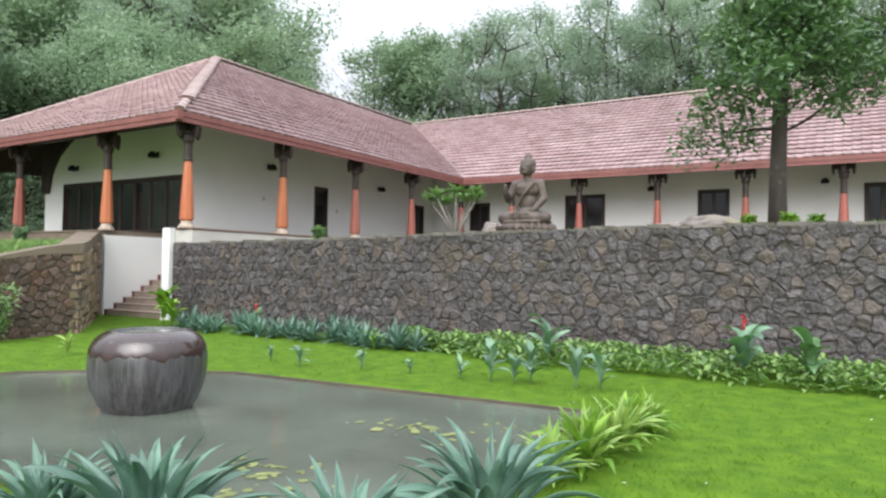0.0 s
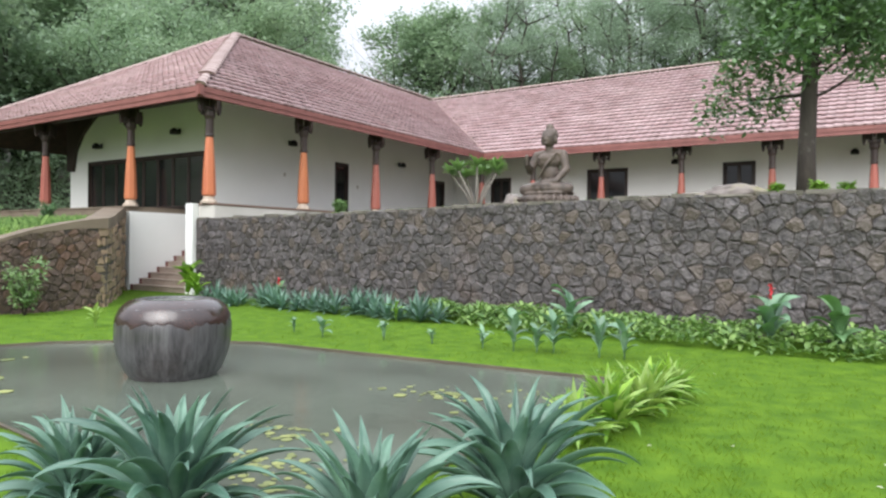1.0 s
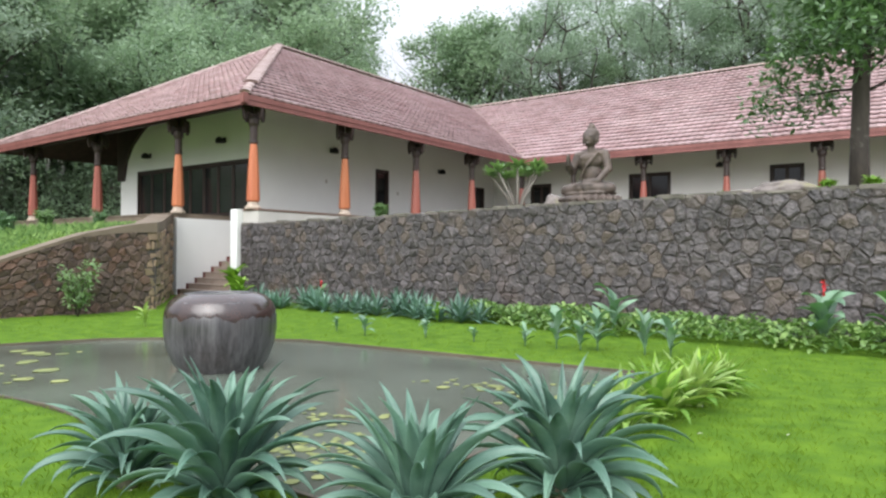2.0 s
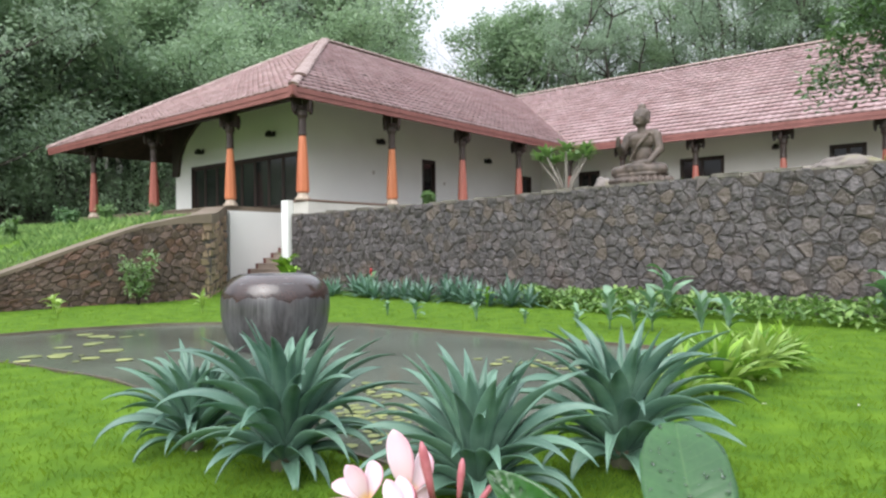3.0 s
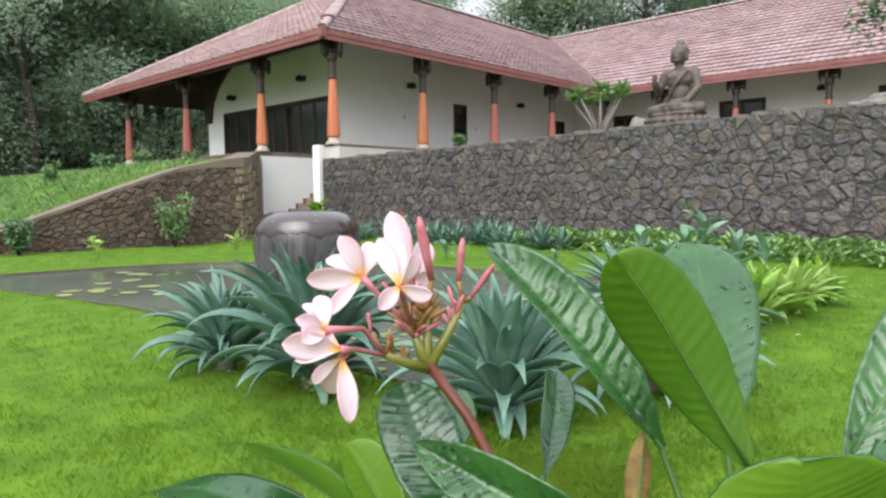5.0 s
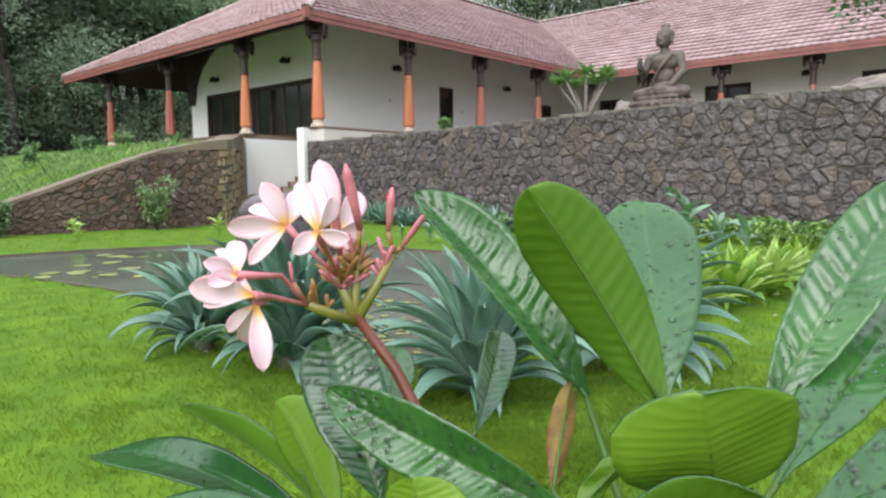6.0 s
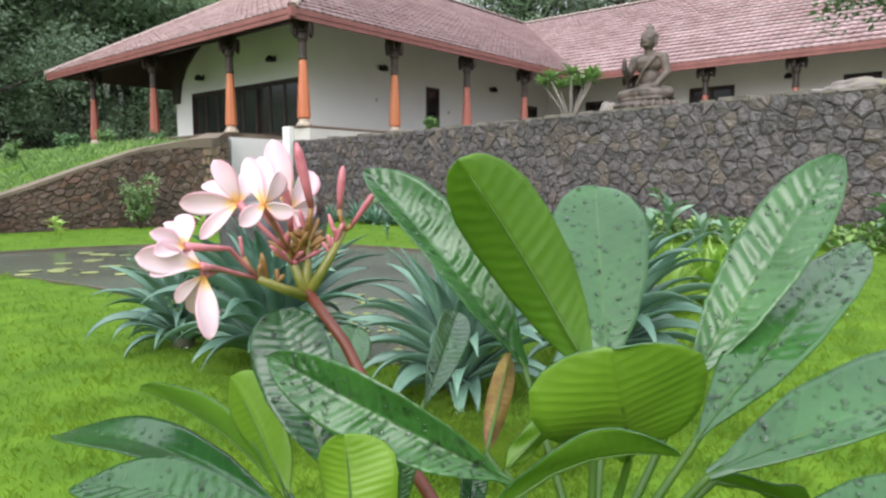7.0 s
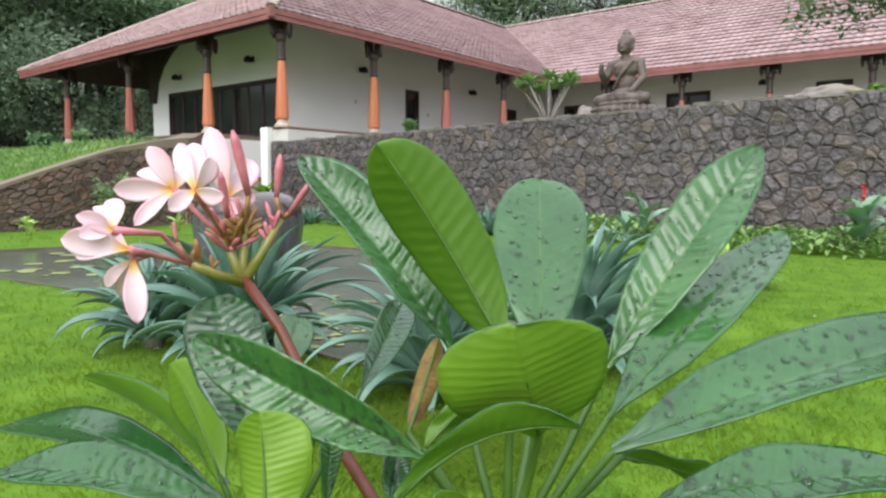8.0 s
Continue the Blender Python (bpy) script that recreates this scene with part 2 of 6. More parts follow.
def land(x, y):
    z = 0.025 * noise.noise((x * 0.5, y * 0.5, 3.0)) + 0.014 * noise.noise((x * 2.1, y * 2.1, 8.0)) + 0.010 * noise.noise((x * 5.3, y * 5.3, 2.0))
    if 4.5 < x < 16 and -12.5 < y < -4:
        d = pond_depth(x, y)
        if d < 0.16:
            z = z * smooth(-0.02, 0.16, d) - 0.45 * (1 - smooth(-0.1, 0.02, d))
    e = bank_edge(y)
    if x < e - 0.25:
        top = blend(y, *BANK_TOP) if y < -3.6 else 1.82 + (2.14 - 1.82) * smooth(-3.6, -0.4, y)
        k = smooth(0.25, 0.45, e - x)
        rise = min(2.14 - top, max(0.0, (e - x - 0.3) * 0.17)) if top > 0.1 else max(0.0, (e - x) * 0.1 - 0.1)
        rise = min(rise, max(0.0, 2.14 - top), 0.12 + 2.2 * smooth(-1.8, -0.4, y))
        z += k * (top + rise - 0.04 + 0.07 * noise.noise((x * 0.9, y * 0.9, 1.0)))
    elif y > 0.2 and x > 0.15:
        z += (blend(x, *WALL_TOP) - 0.05) * smooth(0.2, 0.4, y)
    elif y > 4.8:
        z += 2.3
    hill = max(0.0, y - 34) * 0.26 + max(0.0, -21 - x) * 0.22
    z += min(26.0, hill) + (1.2 * noise.noise((x * 0.06, y * 0.06, 5.0)) if hill > 1 else 0.0)
    return z


def steps_of(*spans):
    out = []
    for a, b, s in spans:
        n = max(1, round((b - a) / s))
        out += [a + (b - a) * i / n for i in range(n)]
    return out + [spans[-1][1]]


gx = steps_of((-900, -200, 100), (-200, -60, 14), (-60, -22, 3), (-22, -4, 0.7), (-4, 4.8, 0.2), (4.8, 15.4, 0.1), (15.4, 20, 0.23),
              (20, 40, 1.4), (40, 120, 10), (120, 900, 130))
gy = steps_of((-900, -120, 130), (-120, -30, 10), (-30, -14, 1.2), (-14, -12.2, 0.25), (-12.2, -4.4, 0.1), (-4.4, 1.2, 0.16),
              (1.2, 8, 0.6), (8, 40, 2), (40, 200, 8), (200, 900, 100))
gv = [(x, y, land(x, y)) for y in gy for x in gx]
nx = len(gx)
gf = [(j * nx + i, j * nx + i + 1, (j + 1) * nx + i + 1, (j + 1) * nx + i) for j in range(len(gy) - 1) for i in range(nx - 1)]
gm = mesh_from(gv, gf, "ground", M_LAWN, True)
gm.materials.append(M_EARTH)
# the unseen terrace gets earth too, added to cut green bounce on the walls
gm.polygons.foreach_set("material_index", [1 if (p.center.y > 0.3 and p.center.x > 0.1) or p.center.y > 4 or p.center.x < -15 or (p.center.y > -2.4 and p.center.x < bank_edge(p.center.y) - 0.3) else 0 for p in gm.polygons])
tagged(new("ground", gm), "bright green wet lawn rising to grassy banks and wooded hill",
       "lawn", kind="structure")

# pond: water and a low stone edge
M_WATER = bpy.data.materials.new("pond_water")
M_WATER.use_nodes = True
wt = M_WATER.node_tree
wb = wt.nodes["Principled BSDF"]
wb.inputs["Roughness"].default_value = 0.07
wb.inputs["IOR"].default_value = 1.33
wc = wt.nodes.new("ShaderNodeTexCoord")
wnz = wt.nodes.new("ShaderNodeTexNoise")
wnz.inputs["Scale"].default_value, wnz.inputs["Detail"].default_value = 0.55, 8
wt.links.new(wc.outputs["Object"], wnz.inputs["Vector"])
# the paler grey-green tone puts sky reflection into the colour; darker patches are debris
wr = wt.nodes.new("ShaderNodeMix")
wr.data_type = "RGBA"
wr.inputs["A"].default_value, wr.inputs["B"].default_value = (0.018, 0.022, 0.013, 1), (0.19, 0.22, 0.18, 1)
wt.links.new(wnz.outputs["Fac"], wr.inputs["Factor"])
wt.links.new(wr.outputs["Result"], wb.inputs["Base Color"])
wn2 = wt.nodes.new("ShaderNodeTexNoise")
wn2.inputs["Scale"].default_value, wn2.inputs["Detail"].default_value = 28, 3
wt.links.new(wc.outputs["Object"], wn2.inputs["Vector"])
wbp = wt.nodes.new("ShaderNodeBump")
wbp.inputs["Strength"].default_value, wbp.inputs["Distance"].default_value = 0.08, 0.02
wt.links.new(wn2.outputs["Fac"], wbp.inputs["Height"])
wt.links.new(wbp.outputs["Normal"], wb.inputs["Normal"])
tagged(new("water", mesh_from([(x, y, -0.035) for x, y in POND][::-1], [tuple(range(len(POND)))], "water", M_WATER)),
       "murky pond water, grey-green sky reflection in its colour, dimpled by drizzle", "pond", kind="structure")

pond_edge = thing("pond_edge", (10, -7.5, 0), "thin weathered stone edging round the pond", "kerb", kind="structure")
ring_in, ring_out = [], []
for i, (x, y) in enumerate(POND):
    p, q, r = Vector(POND[i - 1]), Vector((x, y)), Vector(POND[(i + 1) % len(POND)])
    d1, d2 = (q - p).normalized(), (r - q).normalized()
    nrm = Vector(((d1 + d2).y, -(d1 + d2).x)).normalized() / max(0.5, ((d1 + d2).length / 2))
    ring_in.append(q + nrm * 0.012)
    ring_out.append(q - nrm * 0.018)
if sum(a.x * b.y - b.x * a.y for a, b in zip(ring_in, ring_in[1:] + ring_in[:1])) > sum(a.x * b.y - b.x * a.y for a, b in zip(ring_out, ring_out[1:] + ring_out[:1])):
    ring_in, ring_out = ring_out, ring_in
n = len(POND)
ev = [(p.x - 10, p.y + 7.5, z) for ring, z in ((ring_in, -0.16), (ring_in, 0.002), (ring_out, 0.002), (ring_out, -0.16)) for p in ring]
ef = [(k * n + i, k * n + (i + 1) % n, (k + 1) * n + (i + 1) % n, (k + 1) * n + i) for k in range(3) for i in range(n)]
part("edging", mesh_from(ev, ef, "edging", M_EDGE), M_EDGE, pond_edge)


# ---- rubble walls ----
def cells(width, height, size, seed):
    """Uneven stone outlines that fill a wall face."""
    rnd = random.Random(seed)
    sx, sz = size * 1.18, size * 0.92
    rows, cols = max(1, round(height / sz)), max(1, round(width / sx))
    sx, sz = width / cols, height / rows
    pts = {}
    for j in range(-1, rows + 1):
        for i in range(-1, cols + 1):
            pts[i, j] = ((i + 0.5 + (j % 2) * 0.5 - 0.25 + rnd.uniform(-0.37, 0.37)) * sx, (j + 0.5 + rnd.uniform(-0.36, 0.36)) * sz)
    out = []
    for j in range(rows):
        for i in range(cols):
            cx, cz = pts[i, j]
            poly = [(max(0, cx - 2 * sx), max(0, cz - 2 * sz)), (min(width, cx + 2 * sx), max(0, cz - 2 * sz)),
                    (min(width, cx + 2 * sx), min(height, cz + 2 * sz)), (max(0, cx - 2 * sx), min(height, cz + 2 * sz))]
            for dj in (-2, -1, 0, 1, 2):
                for di in (-2, -1, 0, 1, 2):
                    if (di, dj) == (0, 0) or (i + di, j + dj) not in pts:
                        continue
                    ox, oz = pts[i + di, j + dj]
                    mx, mz, dx, dz = (cx + ox) / 2, (cz + oz) / 2, ox - cx, oz - cz
                    nxt = []
                    for k in range(len(poly)):
                        a, b = poly[k], poly[(k + 1) % len(poly)]
                        da = (a[0] - mx) * dx + (a[1] - mz) * dz
                        db = (b[0] - mx) * dx + (b[1] - mz) * dz
                        if da <= 0:
                            nxt.append(a)
                        if (da < 0) != (db < 0) and da != db:
                            s = da / (da - db)
                            nxt.append((a[0] + s * (b[0] - a[0]), a[1] + s * (b[1] - a[1])))
                    poly = nxt
                    if len(poly) < 3:
                        break
            if len(poly) >= 3:
                out.append(poly)
    return out


def stone_shape(poly, place, rnd, gap=0.002):
    """One rough stone: a chipped rim and a bulging, tilted face. place(s, z, out) gives the point in the world."""
    full = []
    for (ax, az), (bx, bz) in zip(poly, poly[1:] + poly[:1]):
        # corners worn round
        ln = math.hypot(bx - ax, bz - az)
        if ln < 0.03:
            full.append(((ax + bx) / 2, (az + bz) / 2))
            continue
        for k in (rnd.uniform(0.05, 0.20), rnd.uniform(0.80, 0.95)):
            j = rnd.uniform(-0.03, 0.06) * ln
            full.append((ax + (bx - ax) * k - (bz - az) / ln * j, az + (bz - az) * k + (bx - ax) / ln * j))
    poly = full
    cs = sum(p[0] for p in poly) / len(poly)
    cz = sum(p[1] for p in poly) / len(poly)
    size = max(0.06, math.sqrt(sum((p[0] - cs) ** 2 + (p[1] - cz) ** 2 for p in poly) / len(poly)))
    tilt_s, tilt_z, proud = rnd.uniform(-0.10, 0.10), rnd.uniform(-0.10, 0.10), rnd.uniform(0.014, 0.040)
    rings = []
    for k, out in ((1 - gap / size, -0.02), (0.95 - gap / size, proud * 0.72), (0.66, proud)):
        rings.append([place(cs + (s - cs) * k, cz + (z - cz) * k,
                            out + (0 if out < 0 else (s - cs) * tilt_s + (z - cz) * tilt_z + rnd.uniform(-0.012, 0.012)))
                      for s, z in poly])
    n = len(poly)
    vs = rings[0] + rings[1] + rings[2]
    fs = [(r * n + i, r * n + (i + 1) % n, (r + 1) * n + (i + 1) % n, (r + 1) * n + i) for r in (0, 1) for i in range(n)]
    fs.append(tuple(2 * n + i for i in range(n)))
    return vs, fs


def lay_stones(wall, outlines, place, mat, far_mat, near, seed):
    """Stones in the stretch 'near' become pieces of their own, the rest one joined part."""
    rnd = random.Random(seed)
    rest, count = [], 0
    for poly in outlines:
        s = sum(p[0] for p in poly) / len(poly)
        vs, fs = stone_shape(poly, place, rnd)
        if near(s) and count < 300:
            c = sum((Vector(v) for v in vs), Vector()) / len(vs)
            ob = part("stone", mesh_from([Vector(v) - c for v in vs], fs, "stone", mat), mat, wall)
            ob.location = c - wall.location
            count += 1
        else:
            rest.append((vs, fs))
    if rest:
        vs, fs = merge(rest)
        part("rubble", mesh_from([Vector(v) - wall.location for v in vs], fs, "rubble", far_mat), far_mat, wall, kind="stuff")


garden_wall = thing("wall_garden", (0, 0, 0), "long dark basalt rubble retaining wall with uneven top", "wall", kind="structure")
xs = [0.34 + 0.5 * i for i in range(54)]
vs, fs = [], []
for x in xs:
    top = blend(x, *WALL_TOP) - 0.03
    vs += [(x, 0.0, -0.3), (x, 0.0, top), (x, 0.5, top), (x, 0.5, -0.3)]
fs = [(4 * i + k, 4 * i + 4 + k, 4 * i + 4 + (k + 1) % 4, 4 * i + (k + 1) % 4) for i in range(len(xs) - 1) for k in range(4)]
fs += [(0, 1, 2, 3), tuple(4 * (len(xs) - 1) + k for k in (3, 2, 1, 0))]
part("core", mesh_from(vs, fs, "core", M_MORTAR), M_MORTAR, garden_wall)


def on_garden_wall(s, z, out):
    x = s + 0.36
    return (x, -out, -0.1 + z * (blend(x, *WALL_TOP) + 0.1) / 2.4 + (0.03 * noise.noise((x * 3, z, 2)) if z > 2.2 else 0))


GARDEN_STONES = cells(26.2, 2.4, 0.21, 5)
# cap stones along the top
vs, fs, rnd = [], [], random.Random(12)
x = 0.36
caps = []
while x < 26:
    w = rnd.uniform(0.3, 0.6)
    z = blend(x + w / 2, *WALL_TOP)
    b = boxed((x, -0.02 + rnd.uniform(-0.02, 0.02), z - 0.06), (x + w - 0.015, 0.55, z + rnd.uniform(0.0, 0.05)), 0.02)
    for v in b.verts:
        v.co += Vector((rnd.uniform(-1, 1), rnd.uniform(-1, 1), rnd.uniform(-1, 1))) * 0.008
    b.verts.index_update()
    caps.append(([v.co.copy() for v in b.verts], [tuple(v.index for v in f.verts) for f in b.faces]))
    b.free()
    x += w
vs, fs = merge(caps)
part("cap_stones", mesh_from(vs, fs, "cap_stones", M_CAP), M_CAP, garden_wall, "mossy grey cap stones", kind="stuff")

# curved retaining wall of the grassy bank
bank_wall = thing("wall_bank", (0, 0, 0), "brown laterite rubble wall stepping down along a grass bank", "wall", kind="structure")
BANK_LINE = [(-3.1, -0.02)] + [(bank_edge(-0.36 * i), -0.36 * i) for i in range(1, 11)] + [(bank_edge(-3.6 - 0.4 * i), -3.6 - 0.4 * i) for i in range(1, 21)]
BANK_S = [0.0]
for (ax, ay), (bx, by) in zip(BANK_LINE, BANK_LINE[1:]):
    BANK_S.append(BANK_S[-1] + math.hypot(bx - ax, by - ay))


def bank_at(s):
    x, y = blend(s, BANK_S, [p[0] for p in BANK_LINE]), blend(s, BANK_S, [p[1] for p in BANK_LINE])
    e = 0.15
    dx = blend(s + e, BANK_S, [p[0] for p in BANK_LINE]) - blend(s - e, BANK_S, [p[0] for p in BANK_LINE])
    dy = blend(s + e, BANK_S, [p[1] for p in BANK_LINE]) - blend(s - e, BANK_S, [p[1] for p in BANK_LINE])
    k = math.hypot(dx, dy)
    return x, y, -dy / k, dx / k


def bank_height(y):
    return blend(y, *BANK_TOP) if y < -3.6 else 1.82 + 0.45 * smooth(-3.6, -0.2, y)


vs, fs = [], []
for s in BANK_S:
    x, y, ox, oy = bank_at(s)
    h = max(0.05, bank_height(y)) - 0.02
    vs += [(x, y, -0.3), (x, y, h), (x - ox * 0.5, y - oy * 0.5, h), (x - ox * 0.5, y - oy * 0.5, -0.3)]
n = len(BANK_S)
fs = [(4 * i + k, 4 * i + 4 + k, 4 * i + 4 + (k + 1) % 4, 4 * i + (k + 1) % 4) for i in range(n - 1) for k in range(4)]
fs += [(0, 1, 2, 3), tuple(4 * (n - 1) + k for k in (3, 2, 1, 0))]
part("core", mesh_from(vs, fs, "core", M_MORTAR), M_MORTAR, bank_wall)
vs, fs = [], []
for s in BANK_S:
    x, y, ox, oy = bank_at(s)
    h = max(0.05, bank_height(y))
    t = 0.20 * smooth(-5.6, -3.0, y) + 0.05
    vs += [(x + ox * 0.03, y + oy * 0.03, h - 0.02), (x + ox * 0.03, y + oy * 0.03, h + t), (x - ox * 0.5, y - oy * 0.5, h + t), (x - ox * 0.5, y - oy * 0.5, h - 0.02)]
fs = [(4 * i + k, 4 * i + 4 + k, 4 * i + 4 + (k + 1) % 4, 4 * i + (k + 1) % 4) for i in range(n - 1) for k in range(4)]
fs += [(0, 1, 2, 3), tuple(4 * (n - 1) + k for k in (3, 2, 1, 0))]
part("coping", mesh_from(vs, fs, "coping", M_COPING), M_COPING, bank_wall, "earth-stained rendered coping")


def on_bank(s, z, out):
    x, y, ox, oy = bank_at(s)
    return (x + ox * out, y + oy * out, -0.1 + z * (max(0.05, bank_height(y)) + 0.1) / 2.0)


BANK_STONES = cells(BANK_S[-1], 2.0, 0.20, 8)

# ---- stairs between two white walls ----
stair = thing("staircase", (-1.5, 0, 0), "stone stairs with dark red nosings between white walls", "stairs", kind="structure")
for i in range(15):
    z, y = (i + 1) * FLOOR / 15, 0.05 + i * 0.31
    part("step", boxed((-1.4, y, 0.0 if i == 0 else z - FLOOR / 15 - 0.02), (1.4, y + 0.6 if i < 14 else y + 0.9, z - 0.03), 0.006), M_STEP, stair)
    part("nosing", boxed((-1.4, y - 0.02, z - 0.03), (-1.28, y + 0.33, z), 0.004), M_STEPTRIM, stair, "dark red edge tile")
    part("riser_trim", boxed((-1.4, y - 0.014, z - FLOOR / 15), (-1.28, y, z - 0.032)), M_STEPTRIM, stair)
    part("tread", boxed((-1.28, y - 0.02, z - 0.03), (1.4, y + 0.33, z), 0.008), M_STEP, stair)
w = thing("wall_stair_inner", (-3.0, 0, 0), "smooth white stair side wall", "wall", kind="structure")
part("panel", boxed((-0.12, 0.0, -0.2), (0.1, 4.9, 2.45), 0.01), M_WHITE, w)
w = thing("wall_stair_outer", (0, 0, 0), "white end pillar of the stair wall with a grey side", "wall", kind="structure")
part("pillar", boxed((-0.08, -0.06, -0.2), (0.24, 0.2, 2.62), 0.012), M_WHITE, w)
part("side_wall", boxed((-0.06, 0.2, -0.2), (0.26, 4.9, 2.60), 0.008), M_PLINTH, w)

# ---- the house ----
EX0, EX1, EY0, EY1, EZ = -16.8, 0.99, -0.40, 15.43, 5.78      # eaves
RX, RY0, RY1, RZ = -8.18, 8.54, 24.74, 10.95                    # ridges
WING_END = 42.0
house = thing("house", (0, 0, 0), "white L-shaped bungalow with red clay tile roof and pillared veranda", "house")
WX, WY, BY = -2.2, 2.5, 18.0                                    # white walls behind the veranda


def wall_with_openings(name, axis, pos, a0, a1, z0, z1, holes, thick=0.25):
    """A wall along x or y, cut into blocks round its openings (a0, a1, z0, z1); grows away from the veranda."""
    cuts = sorted({a0, a1, *[h[0] for h in holes], *[h[1] for h in holes]})
    for p, q in zip(cuts, cuts[1:]):
        mid = (p + q) / 2
        spans, z = [], z0
        for h in sorted((h for h in holes if h[0] < mid < h[1]), key=lambda h: h[2]):
            if h[2] > z:
                spans.append((z, h[2]))
            z = h[3]
        if z < z1:
            spans.append((z, z1))
        for s, e in spans:
            if axis == "y":
                part(name, boxed((pos - thick, p, s), (pos, q, e)), M_WHITE, house)
            else:
                part(name, boxed((p, pos, s), (q, pos + thick, e)), M_WHITE, house)


SIDE_HOLES = [(8.67, 9.5, FLOOR, 4.88), (16.1, 17.0, FLOOR, 4.75)]
WING_HOLES = [(0.0, 1.15, FLOOR, 4.9), (5.14, 7.07, 3.2, 5.1), (11.13, 12.4, 3.4, 5.1), (17.2, 18.4, 3.4, 5.1), (22.5, 23.5, FLOOR, 4.9)]
END_HOLES = [(-9.6, -2.5, FLOOR, 4.62)]
wall_with_openings("side_wall", "y", WX, WY, BY + 0.25, FLOOR - 0.3, 7.4, SIDE_HOLES)
wall_with_openings("wing_wall", "x", BY, WX, WING_END - 0.6, FLOOR - 0.3, 7.0, WING_HOLES)
wall_with_openings("end_wall", "x", WY, -10.9, WX - 0.252, FLOOR - 0.3, 7.3, END_HOLES)
# added sheet: the interior's darkness is put into its near-black colour
part("dark_backing", boxed((-15.69, 5.6, FLOOR - 0.3), (WX - 0.26, 5.8, 7.9)), M_DARKWOOD, house, "added dark sheet standing for the unlit interior")
part("far_wall", boxed((-15.9, 6.0, FLOOR - 0.3), (-15.7, 24.0, 5.7)), M_WHITE, house)
part("back_wall", boxed((-15.9, 33.2, FLOOR - 0.3), (WING_END - 0.6, 33.4, 5.7)), M_WHITE, house)
part("wing_end_wall", boxed((WING_END - 0.6, BY, FLOOR - 0.3), (WING_END - 0.35, 33.4, 5.7)), M_WHITE, house)
part("room_floor", boxed((-15.9, 2.5, FLOOR - 0.12), (WX - 0.25, 33.0, FLOOR - 0.004)), M_FLOOR, house)
part("room_ceiling", boxed((-10.8, 2.8, 5.2), (WX - 0.26, 33.0, 5.3)), M_SOFFIT, house)
part("wing_ceiling", boxed((WX, BY + 0.26, 5.3), (WING_END - 0.7, 33.0, 5.4)), M_SOFFIT, house)
# plinth and veranda floors, with the stairwell left free
part("plinth", boxed((0.27, 0.12, 0.9), (0.98, 15.9, FLOOR - 0.06), 0.01), M_PLINTH, house, "grey rendered plinth edge")
part("plinth", boxed((0.99, 15.6, 0.9), (WING_END - 0.3, 18.0, FLOOR - 0.06), 0.01), M_PLINTH, house)
part("plinth", boxed((-16.0, 0.0, 0.9), (-3.13, 2.5, FLOOR - 0.06), 0.01), M_COPING, house)
part("veranda_floor", boxed((-2.2, 4.95, FLOOR - 0.3), (0.262, 17.99, FLOOR), 0.01), M_FLOOR, house)
part("veranda_floor", boxed((0.27, 0.1, FLOOR - 0.055), (1.0, 17.99, FLOOR + 0.002), 0.01), M_FLOOR, house)
part("veranda_floor", boxed((1.004, 15.58, FLOOR - 0.055), (WING_END - 0.3, 17.99, FLOOR + 0.004), 0.01), M_FLOOR, house)
part("veranda_floor", boxed((-16.0, -0.03, FLOOR - 0.055), (-3.13, 2.49, FLOOR), 0.01), M_COPING, house)

# doors and windows
def opening(kind, axis, pos, a0, a1, z0, z1, leaves=1, panes=1):
    f = part(kind, bmesh.new(), M_DARKWOOD, house, "dark timber " + kind)
    bm = bmesh.new()
    t = 0.09

    def piece(bm, p0, p1, za, zb, d0, d1):
        if axis == "y":
            box(bm, (pos - d1, p0, za), (pos - d0, p1, zb), 0.006)
        else:
            box(bm, (p0, pos + d0, za), (p1, pos + d1, zb), 0.006)
    piece(bm, a0, a0 + t, z0, z1, -0.03, 0.18)
    piece(bm, a1 - t, a1, z0, z1, -0.03, 0.18)
    piece(bm, a0 + t, a1 - t, z1 - t, z1, -0.03, 0.18)
    if kind == "window":
        piece(bm, a0 + t, a1 - t, z0, z0 + t, -0.05, 0.18)
    part("frame", bm, M_DARKWOOD, f)
    w = (a1 - a0 - 2 * t) / leaves
    for i in range(leaves):
        p0 = a0 + t + i * w
        bm = bmesh.new()
        s = 0.07
        for lo, hi, zl, zh in ((p0, p0 + s, z0 + t, z1 - t), (p0 + w - s, p0 + w, z0 + t, z1 - t)):
            piece(bm, lo, hi, zl, zh, 0.04, 0.10)
        for k in range(panes + 1):
            zc = z0 + t + (z1 - z0 - 2 * t - s) * k / panes
            piece(bm, p0 + s, p0 + w - s, zc, zc + s, 0.04, 0.10)
        part("leaf", bm, M_DARKWOOD, f)
        bm = bmesh.new()
        piece(bm, p0 + s, p0 + w - s, z0 + t, z1 - t, 0.065, 0.072)
        part("pane", bm, M_GLASS_DARK, f, "dark reflecting glass")


opening("door", "y", WX, 8.67, 9.5, FLOOR, 4.88)
opening("door", "y", WX, 16.1, 17.0, FLOOR, 4.75)
opening("door", "x", BY, 0.0, 1.15, FLOOR, 4.9, 2)
opening("window", "x", BY, 5.14, 7.07, 3.2, 5.1, 2)
opening("window", "x", BY, 11.13, 12.4, 3.4, 5.1, 2)
opening("window", "x", BY, 17.2, 18.4, 3.4, 5.1, 2)
opening("door", "x", BY, 22.5, 23.5, FLOOR, 4.9)
